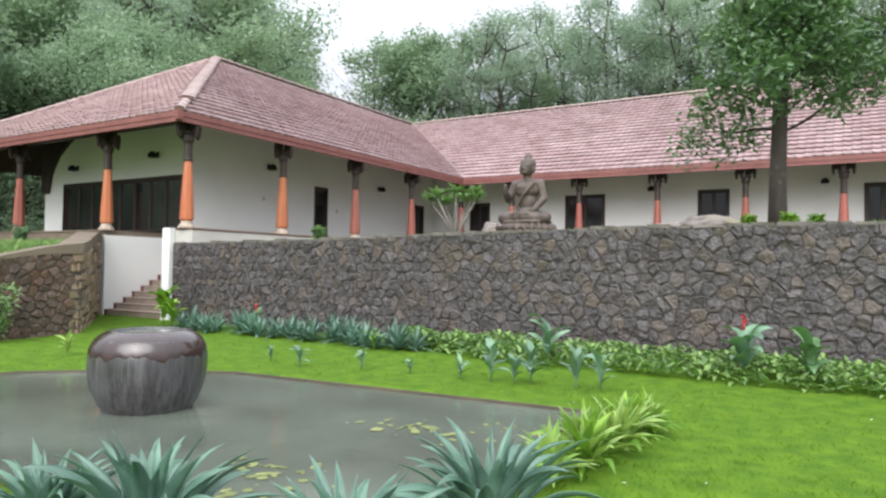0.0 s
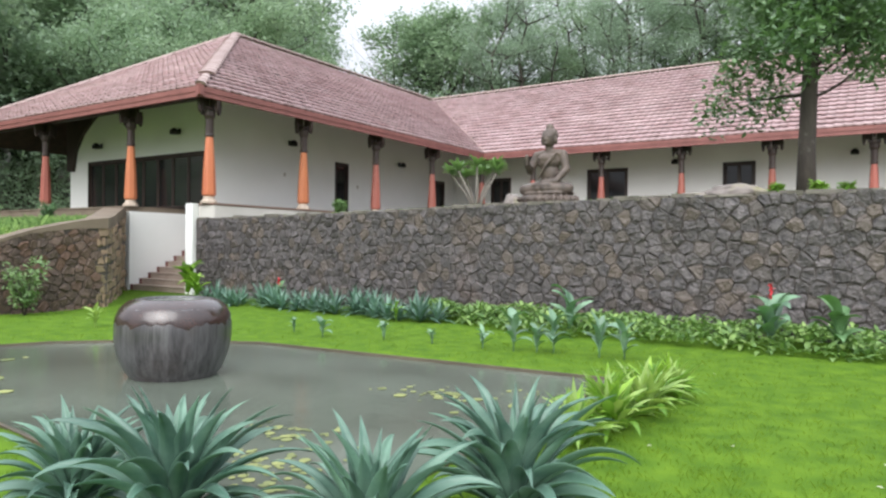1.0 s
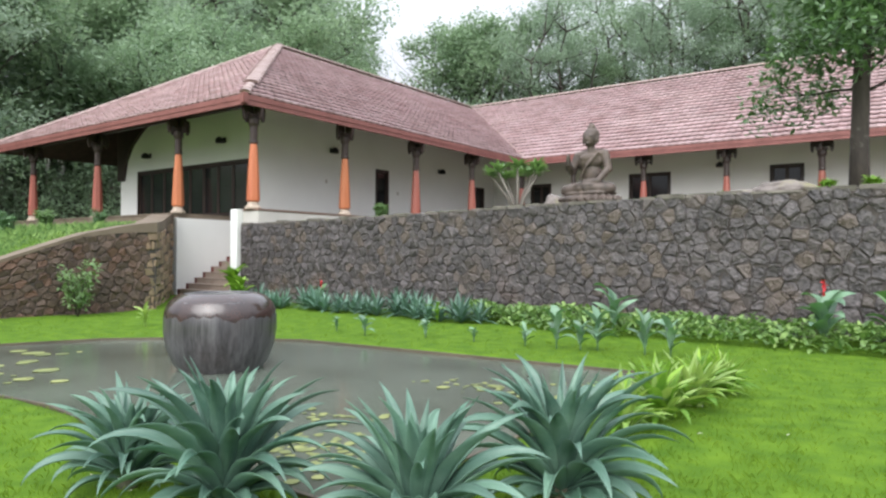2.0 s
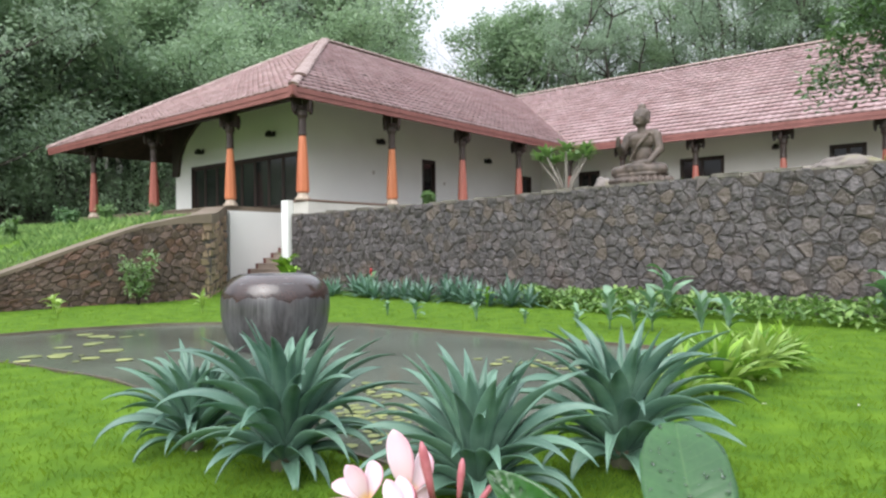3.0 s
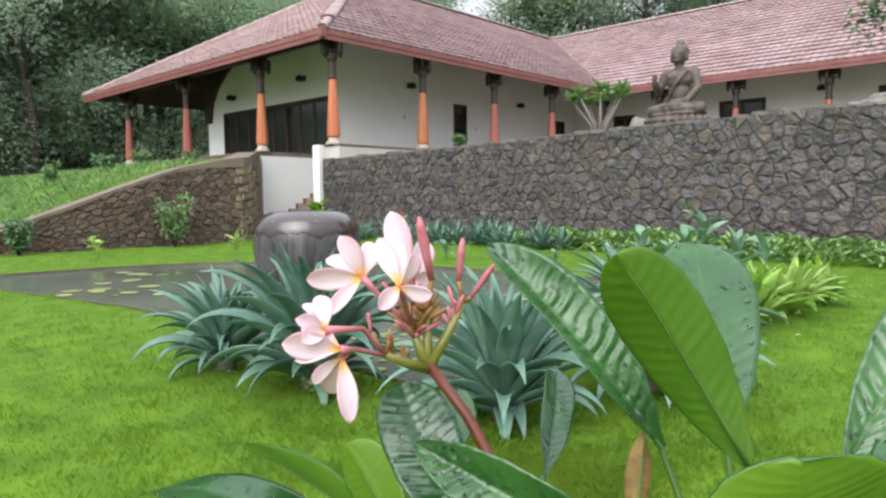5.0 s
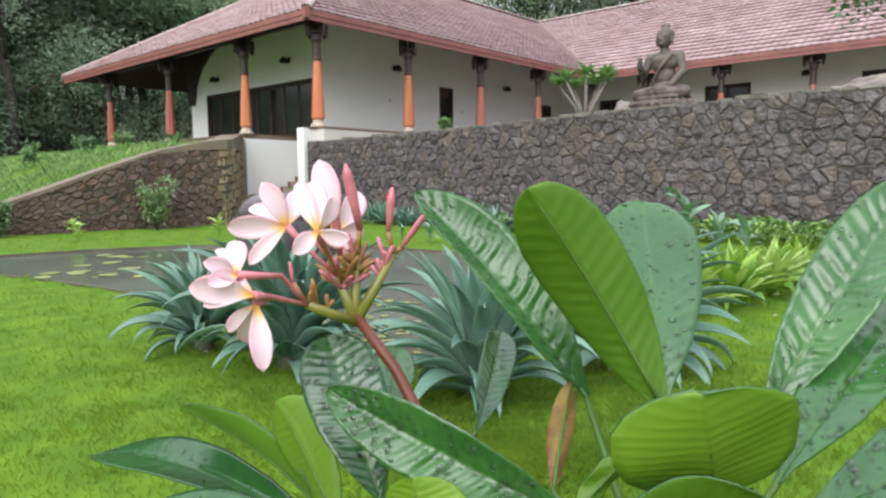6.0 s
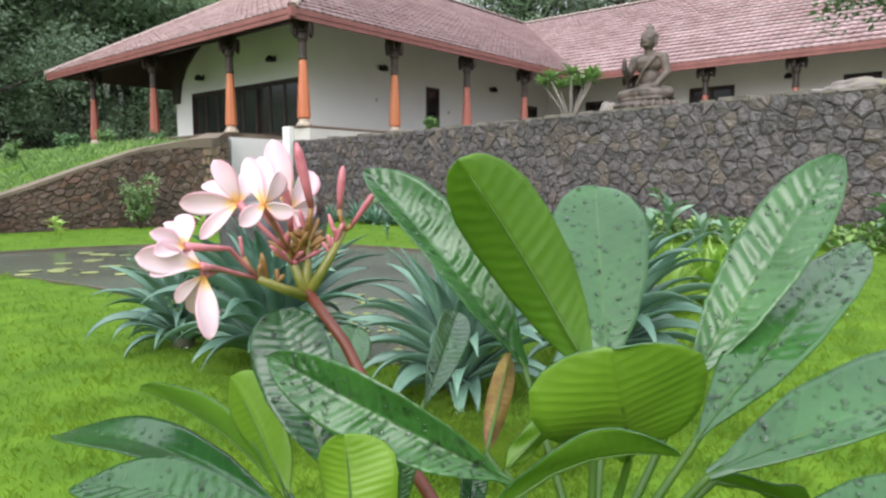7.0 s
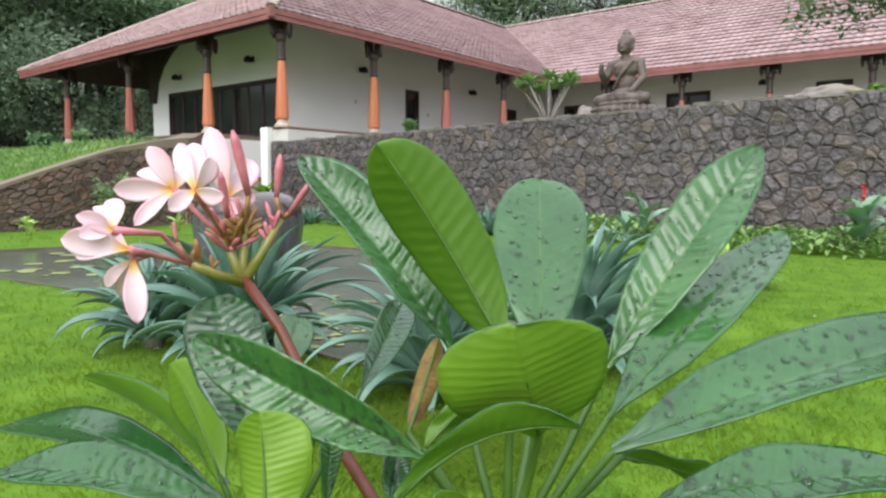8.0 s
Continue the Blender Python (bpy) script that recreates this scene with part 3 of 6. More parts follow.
opening("door", "x", WY, -9.6, -2.5, FLOOR, 4.62, 8, 1)

# roof decks, tiles, ridges
SLOPES = {}


def slope(name, origin, along, up_run, lo_at, hi_at, a_max):
    """A roof plane: origin on the eave line, along the eave, horizontal run to the ridge; lo_at and hi_at bound it at height share k."""
    rise = RZ - EZ
    run = Vector(up_run)
    length = math.hypot(run.length, rise)
    up = (run + Vector((0, 0, rise))) / length
    SLOPES[name] = (Vector(origin), Vector(along), up, Vector(along).cross(up), length, lo_at, hi_at)


slope("side", (EX1, 0, EZ), (0, 1, 0), (RX - EX1, 0, 0), lambda k: EY0 + (RY0 - EY0) * k, lambda k: EY1 + (RY1 - EY1) * k, 25)
slope("front", (0, EY0, EZ), (1, 0, 0), (0, RY0 - EY0, 0), lambda k: EX0 + (RX - EX0) * k, lambda k: EX1 + (RX - EX1) * k, 1)
slope("wing", (0, EY1, EZ), (1, 0, 0), (0, RY1 - EY1, 0), lambda k: EX1 + (RX - EX1) * k, lambda k: WING_END, 42)
roofs = {}
TU = (0.0, 0.04, 0.08, 0.12, 0.18, 0.24, 0.295)
TW = (0.008, 0.026, 0.026, 0.008, 0.003, 0.006, 0.010)
ROW, COL, TL = 0.48, 0.30, 0.56


def tile_shape(og, al, up, nr, a, b, jit):
    vs = []
    for v, lift, drop in ((0.0, 0.125, 0.065), (0.0, 0.125, 0.0), (TL, 0.008, 0.0)):
        for u, w in zip(TU, TW):
            vs.append(og + al * (a + u) + up * (b + v + jit[0]) + nr * (w + lift - drop + jit[1]))
    m = len(TU)
    fs = [(r * m + i, r * m + i + 1, (r + 1) * m + i + 1, (r + 1) * m + i) for r in (0, 1) for i in range(m - 1)]
    return vs, fs


def deck(og, al, up, nr, L, lo, hi):
    top = [og + al * lo(0), og + al * hi(0), og + al * hi(1) + up * L, og + al * lo(1) + up * L]
    nr = nr if nr.z > 0 else -nr
    vs = [p - nr * 0.01 for p in top] + [p - nr * 0.10 for p in top]
    return vs, [(0, 1, 2, 3), (7, 6, 5, 4)] + [(i, (i + 1) % 4, 4 + (i + 1) % 4, 4 + i) for i in range(4)]


rnd = random.Random(4)
TILE_JOBS = []
for name, (og, al, up, nr, L, lo, hi) in SLOPES.items():
    vs, fs = deck(og, al, up, nr, L, lo, hi)
    roofs[name] = part("roof", mesh_from(vs, fs, "roof", M_SOFFIT), M_SOFFIT, house, "red clay tiled roof slope")
    sg = 1 if nr.z > 0 else -1
    for r in range(int(L / ROW)):
        b = r * ROW
        k = (b + 0.1) / L
        for c in range(int(math.floor(lo(k) / COL)), int(math.ceil(hi(k) / COL))):
            a = c * COL
            if lo(k) - 0.12 <= a and a + COL <= hi(k) + 0.12:
                TILE_JOBS.append((name, og, al, up, nr * sg, a, b, (rnd.uniform(-0.012, 0.012), rnd.uniform(-0.004, 0.006))))
# the slopes at the back
for pts in ([(EX0, EY0, EZ), (EX0, 33.9, EZ), (RX, RY1, RZ), (RX, RY0, RZ)], [(EX0, 33.9, EZ), (WING_END, 33.9, EZ), (WING_END, RY1, RZ), (RX, RY1, RZ)]):
    part("roof", mesh_from(pts, [(0, 1, 2, 3)], "roof", M_TILE_FAR), M_TILE_FAR, house)
    part("soffit", mesh_from([(x, y, z - 0.09) for x, y, z in pts], [(3, 2, 1, 0)], "soffit", M_SOFFIT), M_SOFFIT, house, "dark boarded roof underside")
part("gable", mesh_from([(WING_END - 0.4, EY1 + 0.4, EZ), (WING_END - 0.4, 33.6, EZ), (WING_END - 0.4, RY1, RZ - 0.2)], [(0, 1, 2)], "gable", M_WHITE), M_WHITE, house)


def caps(p, q, radius, step=0.46, lift=0.05, tall=0.8):
    """Overlapping half-round ridge tiles from p to q."""
    p, q = Vector(p), Vector(q)
    d = (q - p).normalized()
    s = d.cross(Vector((0, 0, 1))).normalized()
    u = s.cross(d)
    out = []
    for i in range(int((q - p).length / step)):
        o = p + d * i * step
        vs = []
        for t, rr in ((0, 1.0), (step * 1.12, 0.86)):
            for k in range(9):
                a = math.pi * k / 8
                vs.append(o + d * t + s * math.cos(a) * radius * rr + u * (math.sin(a) * radius * tall * rr + lift))
        out.append((vs, [(k, k + 1, 9 + k + 1, 9 + k) for k in range(8)] + [tuple(range(9))]))
    return merge(out)


def along_hip(k):
    return (EX1 + (RX - EX1) * k, EY0 + (RY0 - EY0) * k, EZ + (RZ - EZ) * k)


for nm, p, q, rad in (("hip_ridge", (EX1, EY0, EZ), along_hip(0.12), 0.15), ("hip_ridge", along_hip(0.12), (RX, RY0, RZ), 0.25), ("hip_ridge", (EX0, EY0, EZ), (RX, RY0, RZ), 0.16),
                      ("ridge", (RX, RY0, RZ), (RX, RY1, RZ), 0.16), ("ridge", (RX, RY1, RZ), (WING_END, RY1, RZ), 0.16)):
    vs, fs = caps(p, q, rad, 0.46, 0.12 if rad > 0.2 else 0.08, 0.4 if rad > 0.2 else 0.7)
    part(nm, mesh_from(vs, fs, nm, M_RIDGE, True), M_RIDGE, house, "pale cement-bedded ridge tiles", kind="stuff")
v0, v1 = Vector((EX1, EY1, EZ + 0.05)), Vector((RX, RY1, RZ + 0.05))
sd = Vector((1, 1, 0)).normalized() * 0.16
part("valley", mesh_from([v0 - sd + Vector((0, 0, .06)), v0 + sd + Vector((0, 0, .06)), v1 + sd + Vector((0, 0, .06)), v1 - sd + Vector((0, 0, .06)),
                          v0, v1], [(0, 4, 5, 3), (4, 1, 2, 5)], "valley", M_RIDGE), M_RIDGE, house, "pale valley flashing")
# fascia boards and eave beams
for lo, hi in (((EX1 - 0.03, EY0, EZ - 0.25), (EX1 + 0.03, EY1 + 0.02, EZ + 0.03)), ((EX0, EY0 - 0.03, EZ - 0.25), (EX1 - 0.032, EY0 + 0.03, EZ + 0.03)),
               ((EX1 + 0.032, EY1 - 0.03, EZ - 0.25), (WING_END, EY1 + 0.03, EZ + 0.03))):
    part("fascia", boxed(lo, hi, 0.008), M_FASCIA, house, "red oxide painted eave board")
    ax = 0 if hi[0] - lo[0] > 1 else 1          # a narrower board nailed on along the top
    lip = [list(lo), list(hi)]
    lip[0][1 - ax] -= 0.022 if ax == 0 else -0.062
    lip[1][1 - ax] += -0.062 if ax == 0 else 0.022
    lip[0][2], lip[1][2] = EZ - 0.11, EZ + 0.045
    part("drip_board", boxed(lip[0], lip[1], 0.006), M_FASCIA, house)
part("corner_block", boxed((EX1 - 0.1, EY0 - 0.1, EZ - 0.22), (EX1 + 0.08, EY0 + 0.08, EZ + 0.08), 0.02), M_FASCIA, house)
for lo, hi in (((0.5, 0.1, 5.66), (0.7, 16.1, 5.84)), ((-15.9, 0.15, 5.66), (0.49, 0.35, 5.84)), ((0.71, 15.9, 5.66), (WING_END - 0.5, 16.1, 5.84))):
    part("eave_beam", boxed(lo, hi, 0.01), M_DARKWOOD, house)
RISE = (RZ - EZ) / (EX1 - RX)
for i in range(26):
    y = 0.1 + i * 0.62
    run = min(EX1 - WX - 0.02, max(0.2, y - EY0 - 0.1))
    vs, fs = tube([(EX1 - 0.06, y, EZ - 0.17), (EX1 - run, y, EZ - 0.17 + RISE * run)], [0.05, 0.05], 4)
    part("rafter", mesh_from(vs, fs, "rafter", M_SOFFIT), M_SOFFIT, house)
for i in range(27):
    x = -16.0 + i * 0.62
    run = min(WY - EY0 - 0.02, max(0.2, min(EX1 - x, x - EX0) - 0.1))
    vs, fs = tube([(x, EY0 + 0.06, EZ - 0.17), (x, EY0 + run, EZ - 0.17 + (RZ - EZ) / (RY0 - EY0) * run)], [0.05, 0.05], 4)
    part("rafter", mesh_from(vs, fs, "rafter", M_SOFFIT), M_SOFFIT, house)


# columns
def column(x, y, along, mat):
    h0, h1 = FLOOR, 5.66
    c = part("column", bmesh.new(), mat, house, "tapered lacquered timber veranda column")
    c.location = (x, y, 0)

    def prism(profile, sides=8):
        vs, fs = lathe(profile, sides)
        m = len(profile)
        fs += [tuple(range(sides))[::-1], tuple((m - 1) * sides + i for i in range(sides))]
        return vs, fs
    part("column_base", mesh_from(*prism([(0.235, h0), (0.235, h0 + 0.05), (0.17, h0 + 0.12), (0.15, h0 + 0.2)]), "column_base", M_PEDESTAL), M_PEDESTAL, c, "carved stone base")
    part("shaft", mesh_from(*prism([(0.15, h0 + 0.2), (0.195, h0 + 0.25), (0.195, h0 + 0.33), (0.17, h0 + 0.9), (0.12, h0 + 1.75), (0.105, h0 + 1.9)]), "shaft", mat), mat, c)
    part("neck", mesh_from(*prism([(0.12, h0 + 1.9), (0.135, h0 + 1.95), (0.115, h0 + 2.0), (0.115, h0 + 2.4), (0.16, h0 + 2.5), (0.16, h0 + 2.68)]), "neck", M_DARKWOOD), M_DARKWOOD, c, "dark carved neck")
    d = Vector((0, 1, 0)) if along == "y" else Vector((1, 0, 0))
    e = Vector((1, 0, 0)) if along == "y" else Vector((0, 1, 0))
    bm = bmesh.new()
    b = box(bm, (-0.2, -0.2, h1 - 0.38), (0.2, 0.2, h1 - 0.3), 0.02)
    part("abacus", b, M_DARKWOOD, c)
    for s in (-1, 1):
        for ax in (d, e):
            prof = [(0.06, -0.52), (0.13, -0.42), (0.17, -0.26), (0.26, -0.25), (0.28, -0.42), (0.33, -0.47), (0.37, -0.38), (0.39, -0.16), (0.36, -0.0), (0.06, 0.0)]
            wv = Vector((ax.y, ax.x, 0)) * 0.045
            vs = [ax * s * p + Vector((0, 0, h1 + z)) - wv for p, z in prof] + [ax * s * p + Vector((0, 0, h1 + z)) + wv for p, z in prof]
            m = len(prof)
            fs = [tuple(range(m)), tuple(range(2 * m - 1, m - 1, -1))] + [(i, m + i, m + (i + 1) % m, (i + 1) % m) for i in range(m)]
            part("bracket", mesh_from(vs, fs, "bracket", M_DARKWOOD), M_DARKWOOD, c, "dark scrolled bracket")


for y in (0.22, 4.0, 7.85, 11.7, 16.0):
    column(0.6, y, "y", M_ORANGE if y < 7 else M_REDWOOD)
for x in (-3.2, -8.35, -13.6):
    column(x, 0.22, "x", M_ORANGE if x > -8 else M_REDWOOD)
for x in (3.3, 6.55, 9.92, 13.27, 16.55, 19.9, 23.2, 26.5, 29.8, 33.1, 36.4):
    column(x, 16.0, "x", M_REDWOOD)

# ---- the big glazed jar in the pond ----
M_POT = material("brown_glazed_clay", (0.012, 0.010, 0.012), (0.13, 0.126, 0.13), 17.0, 0.34, 0.25, 70, coat=0.3, stretch=(1, 1, 0.07), grain=0.8,
                 stain=((0.04, 0.022, 0.018), 1.4, 0.58, 0.6))
M_POT_TOP = material("dark_glazed_shoulder", (0.012, 0.007, 0.006), (0.055, 0.028, 0.022), 5.0, 0.2, 0.15, 40, coat=0.8, grain=0.8)
pot = thing("water_jar", (9.95, -7.6, -0.07), "large round dark glazed clay jar brimming with pond water", "jar")
BELLY = [(0.0, -0.3), (0.43, -0.3), (0.445, 0.0), (0.54, 0.12), (0.612, 0.31), (0.642, 0.50), (0.638, 0.64), (0.618, 0.74), (0.572, 0.83), (0.50, 0.89), (0.42, 0.918), (0.36, 0.925), (0.345, 0.91), (0.36, 0.8), (0.5, 0.6)]
vs, fs = lathe(BELLY, 64)
part("body", mesh_from(vs, fs, "body", M_POT, True), M_POT, pot, "streaked grey-brown glazed belly")


def glaze_coat():
    """The dark second glaze over the shoulder; its lower rim runs down in drips."""
    rr, zz = [p[0] for p in BELLY[2:11]], [p[1] for p in BELLY[2:11]]
    n, rows, vs, fs = 96, 8, [], []
    for j in range(rows + 1):
        for i in range(n):
            a = 2 * math.pi * i / n
            low = 0.66 + 0.05 * noise.noise((math.cos(a) * 2, math.sin(a) * 2, 1)) + 0.06 * noise.noise((math.cos(a) * 7, math.sin(a) * 7, 4))
            z = low + (0.922 - low) * j / rows
            r = blend(z, zz, rr) + 0.004 * (1 if j else 0.3)
            vs.append((r * math.cos(a), r * math.sin(a), z))
    fs = [(j * n + i, j * n + (i + 1) % n, (j + 1) * n + (i + 1) % n, (j + 1) * n + i) for j in range(rows) for i in range(n)]
    return vs, fs


part("glaze", mesh_from(*glaze_coat(), "glaze", M_POT_TOP, True), M_POT_TOP, pot, "dark brown glossy glaze run in drips")
vs, fs = lathe([(0.35, 0.905), (0.2, 0.906), (0.0, 0.906)], 40)
part("water_surface", mesh_from(vs, fs, "water_surface", M_WATER, True), M_WATER, pot, "water filled to the brim")


# ---- plants: materials ----
def leafy(name, low, high, scale, rough, through_light, rand=0.25, island=False, coat=0.0, bump=0.2, fine=60, glow=0.3, stretch=(1, 1, 1), tone=0.0):
    """A leaf surface that also lets light through."""
    m = material(name, low, high, scale, rough, bump, fine, rand=rand, island=island, coat=coat, stretch=stretch)
    nt = m.node_tree
    b = nt.nodes["Principled BSDF"]
    out = nt.nodes["Material Output"]
    if tone:                                    # tree to tree
        hs = nt.nodes.new("ShaderNodeHueSaturation")
        oi = nt.nodes.new("ShaderNodeObjectInfo")
        for socket, lo, hi in (("Value", 1 - tone, 1 + tone), ("Hue", 0.5 - tone * 0.07, 0.5 + tone * 0.05), ("Saturation", 1.1, 0.8)):
            mr = nt.nodes.new("ShaderNodeMapRange")
            mr.inputs[3].default_value, mr.inputs[4].default_value = lo, hi
            nt.links.new(oi.outputs["Random"], mr.inputs[0])
            nt.links.new(mr.outputs[0], hs.inputs[socket])
        nt.links.new(b.inputs["Base Color"].links[0].from_socket, hs.inputs["Color"])
        nt.links.new(hs.outputs["Color"], b.inputs["Base Color"])
    tr = nt.nodes.new("ShaderNodeBsdfTranslucent")
    tr.inputs["Color"].default_value = (*through_light, 1)
    mx = nt.nodes.new("ShaderNodeMixShader")
    mx.inputs[0].default_value = glow
    nt.links.new(b.outputs[0], mx.inputs[1])
    nt.links.new(tr.outputs[0], mx.inputs[2])
    nt.links.new(mx.outputs[0], out.inputs["Surface"])
    return m


M_GRASS = leafy("grass_blade", (0.024, 0.076, 0.005), (0.178, 0.268, 0.020), 4.0, 0.8, (0.24, 0.40, 0.02), 0.16, island=True, bump=0, fine=30, glow=0.5)
M_TUFT = leafy("terrace_frangipani_leaf", (0.09, 0.18, 0.06), (0.22, 0.34, 0.14), 4, 0.45, (0.2, 0.36, 0.08), 0.2, True, glow=0.25)
M_AGAVE = leafy("agave_leaf", (0.050, 0.125, 0.090), (0.18, 0.30, 0.22), 5.0, 0.36, (0.05, 0.14, 0.07), 0.22, bump=0.1, glow=0.08, stretch=(0.3, 2, 2))
M_AGAVE_DRY = leafy("agave_old_leaf", (0.05, 0.06, 0.04), (0.16, 0.15, 0.09), 3.0, 0.7, (0.1, 0.1, 0.04), 0.3, glow=0.05)
M_LILY = leafy("lily_leaf", (0.08, 0.21, 0.018), (0.25, 0.43, 0.05), 4.0, 0.45, (0.25, 0.45, 0.05), 0.35, glow=0.25, stretch=(0.4, 3, 3))
M_LILY_PALE = leafy("variegated_leaf", (0.18, 0.32, 0.06), (0.40, 0.53, 0.17), 4.0, 0.45, (0.4, 0.55, 0.1), 0.25, glow=0.25, stretch=(0.4, 3, 3))
M_CANNA = leafy("canna_leaf", (0.09, 0.19, 0.11), (0.26, 0.39, 0.27), 4.0, 0.45, (0.12, 0.3, 0.08), 0.3, glow=0.2)
M_COVER = leafy("groundcover_leaf", (0.04, 0.125, 0.025), (0.27, 0.40, 0.13), 5.0, 0.45, (0.2, 0.4, 0.06), 0.5, True, glow=0.2)
M_SHRUB = leafy("shrub_leaf", (0.05, 0.13, 0.05), (0.17, 0.30, 0.13), 2.0, 0.5, (0.12, 0.28, 0.06), 0.45, True, glow=0.2)
M_CROWN = leafy("tree_leaf", (0.05, 0.12, 0.05), (0.27, 0.39, 0.22), 0.5, 0.4, (0.14, 0.28, 0.07), 0.5, True, glow=0.3)
# mist over the distance is put into these pale leaf colours and their through-light
M_FOREST_HAZED = leafy("hazed_forest_leaf", (0.13, 0.22, 0.13), (0.33, 0.45, 0.27), 0.22, 0.55, (0.29, 0.41, 0.23), 0.3, True, glow=0.5, bump=0.0, tone=0.3)
M_FOREST_PALE_HAZED = leafy("hazed_forest_leaf_pale", (0.17, 0.25, 0.18), (0.38, 0.48, 0.36), 0.22, 0.55, (0.36, 0.48, 0.32), 0.3, True, glow=0.5, bump=0.0, tone=0.25)
M_BARK = material("tree_bark", (0.020, 0.016, 0.013), (0.080, 0.066, 0.054), 6, 0.85, 0.9, 30, stretch=(1, 1, 0.25), stain=((0.17, 0.165, 0.14), 5.0, 0.6, 0.7))
M_BARK_GREY = material("pale_bark", (0.16, 0.14, 0.12), (0.34, 0.31, 0.28), 6, 0.85, 0.6, 30, stretch=(1, 1, 0.25))
M_RED = material("red_petals", (0.45, 0.02, 0.03), (0.70, 0.05, 0.06), 8, 0.5, 0, 60)
M_WEED = leafy("pondweed", (0.14, 0.17, 0.05), (0.32, 0.35, 0.13), 3, 0.6, (0.2, 0.25, 0.03), 0.3, True, glow=0.1)


# ---- plants: shapes ----
def blade(length, width, pitch, droop, fold=0.25, n=9, across=4, belly=0.45, tip=1.0, twist=0.0, thick=0.0, curl=1.3):
    """A strap leaf that leaves the origin along +x at pitch degrees and bends by droop degrees; channelled across."""
    vs, fs = [], []
    x = z = 0.0
    ds = length / n
    for i in range(n + 1):
        s = i / n
        a = radians(pitch - droop * s ** curl)
        w = width * min(1.0, 0.55 + s / belly * 0.45) if s < belly else width * max(0.0, (1 - ((s - belly) / (1 - belly)) ** (1.6 * tip)))
        w = max(w, 0.002)
        for k in range(across + 1):
            t = 2 * k / across - 1
            tw = radians(twist * s)
            yy, up = t * w / 2 * math.cos(tw), abs(t) ** 1.5 * w * fold + t * w / 2 * math.sin(tw)
            vs.append(Vector((x - math.sin(a) * up, yy, z + math.cos(a) * up)))
        x += math.cos(a) * ds
        z += math.sin(a) * ds
    m = across + 1
    fs = [(i * m + k, i * m + k + 1, (i + 1) * m + k + 1, (i + 1) * m + k) for i in range(n) for k in range(across)]
    if thick:
        o = len(vs)
        vs += [v - Vector((0, 0, thick * (1 - (j // m) / (n + 1)))) for j, v in enumerate(vs)]
        fs += [tuple(reversed([i + o for i in f])) for f in fs[:]]
        edge = [i * m for i in range(n + 1)] + [n * m + k for k in range(1, m)] + [i * m + m - 1 for i in range(n - 1, -1, -1)]
        fs += [(a, b, b + o, a + o) for a, b in zip(edge, edge[1:])]
    return vs, fs


def turned(shape, m):
    return [m @ v for v in shape[0]], shape[1]


# grass: many fine blades, thicker near the path's foreground
def grass_field(name, spots, mat, label, size, seed, lean=0.5):
    rnd = random.Random(seed)
    vs, fs = [], []
    for x, y, z in spots:
        h = size * rnd.uniform(0.5, 1.3) * (1 + 0.8 * noise.noise((x * 3.1, y * 3.1, 7.0)) + 0.7 * max(0.0, noise.noise((x * 6.5, y * 6.5, 3.0))))
        a, l = rnd.uniform(0, 6.283), rnd.uniform(0.1, lean) * h
        w = size * 0.06 + 0.0015
        dx, dy = math.cos(a), math.sin(a)
        o = len(vs)
        vs += [(x - dy * w, y + dx * w, z - 0.01), (x + dy * w, y - dx * w, z - 0.01), (x + dx * l * 0.4, y + dy * l * 0.4, z + h * 0.65), (x + dx * l, y + dy * l, z + h)]
        fs += [(o, o + 1, o + 2), (o + 2, o + 1, o + 3)] if rnd.random() < 0.5 else [(o, o + 1, o + 3, o + 2)]
    return tagged(new(name, mesh_from(vs, fs, name, mat)), label, "grass", kind="stuff")


rnd = random.Random(21)
spots = []
while len(spots) < 170000:
    # thick near the path, thinning out evenly all round
    d, a = 15 * rnd.random() ** 1.35, rnd.uniform(0, 6.283)
    x, y = 15.4 + d * math.cos(a), -10.6 + d * math.sin(a)
    if y > -0.15 or x < bank_edge(y) + 0.1:
        continue
    if 4.8 < x < 14.6 and pond_depth(x, y) < 0.05:
        continue
    spots.append((x, y, land(x, y)))
grass_field("lawn_grass", spots, M_GRASS, "short bright green wet lawn grass", 0.025, 3, 1.3)
spots = []
while len(spots) < 60000:
    x, y = rnd.uniform(-14, 1.6), rnd.uniform(-12, -0.15)
    if x < bank_edge(y) - 0.45 and noise.noise((x * 0.8, y * 0.8, 4)) > -0.35:
        spots.append((x, y, land(x, y)))
grass_field("bank_grass", spots, M_MEADOW, "tall loose meadow grass on the bank", 0.12, 4, 1.1)
spots = [(x, y, land(x, y)) for x, y in ((rnd.uniform(1, 26), 0.55 + abs(rnd.gauss(0, 0.5))) for _ in range(5000))]
grass_field("terrace_grass", spots, M_MEADOW, "short rough grass behind the wall", 0.09, 5, 0.9)


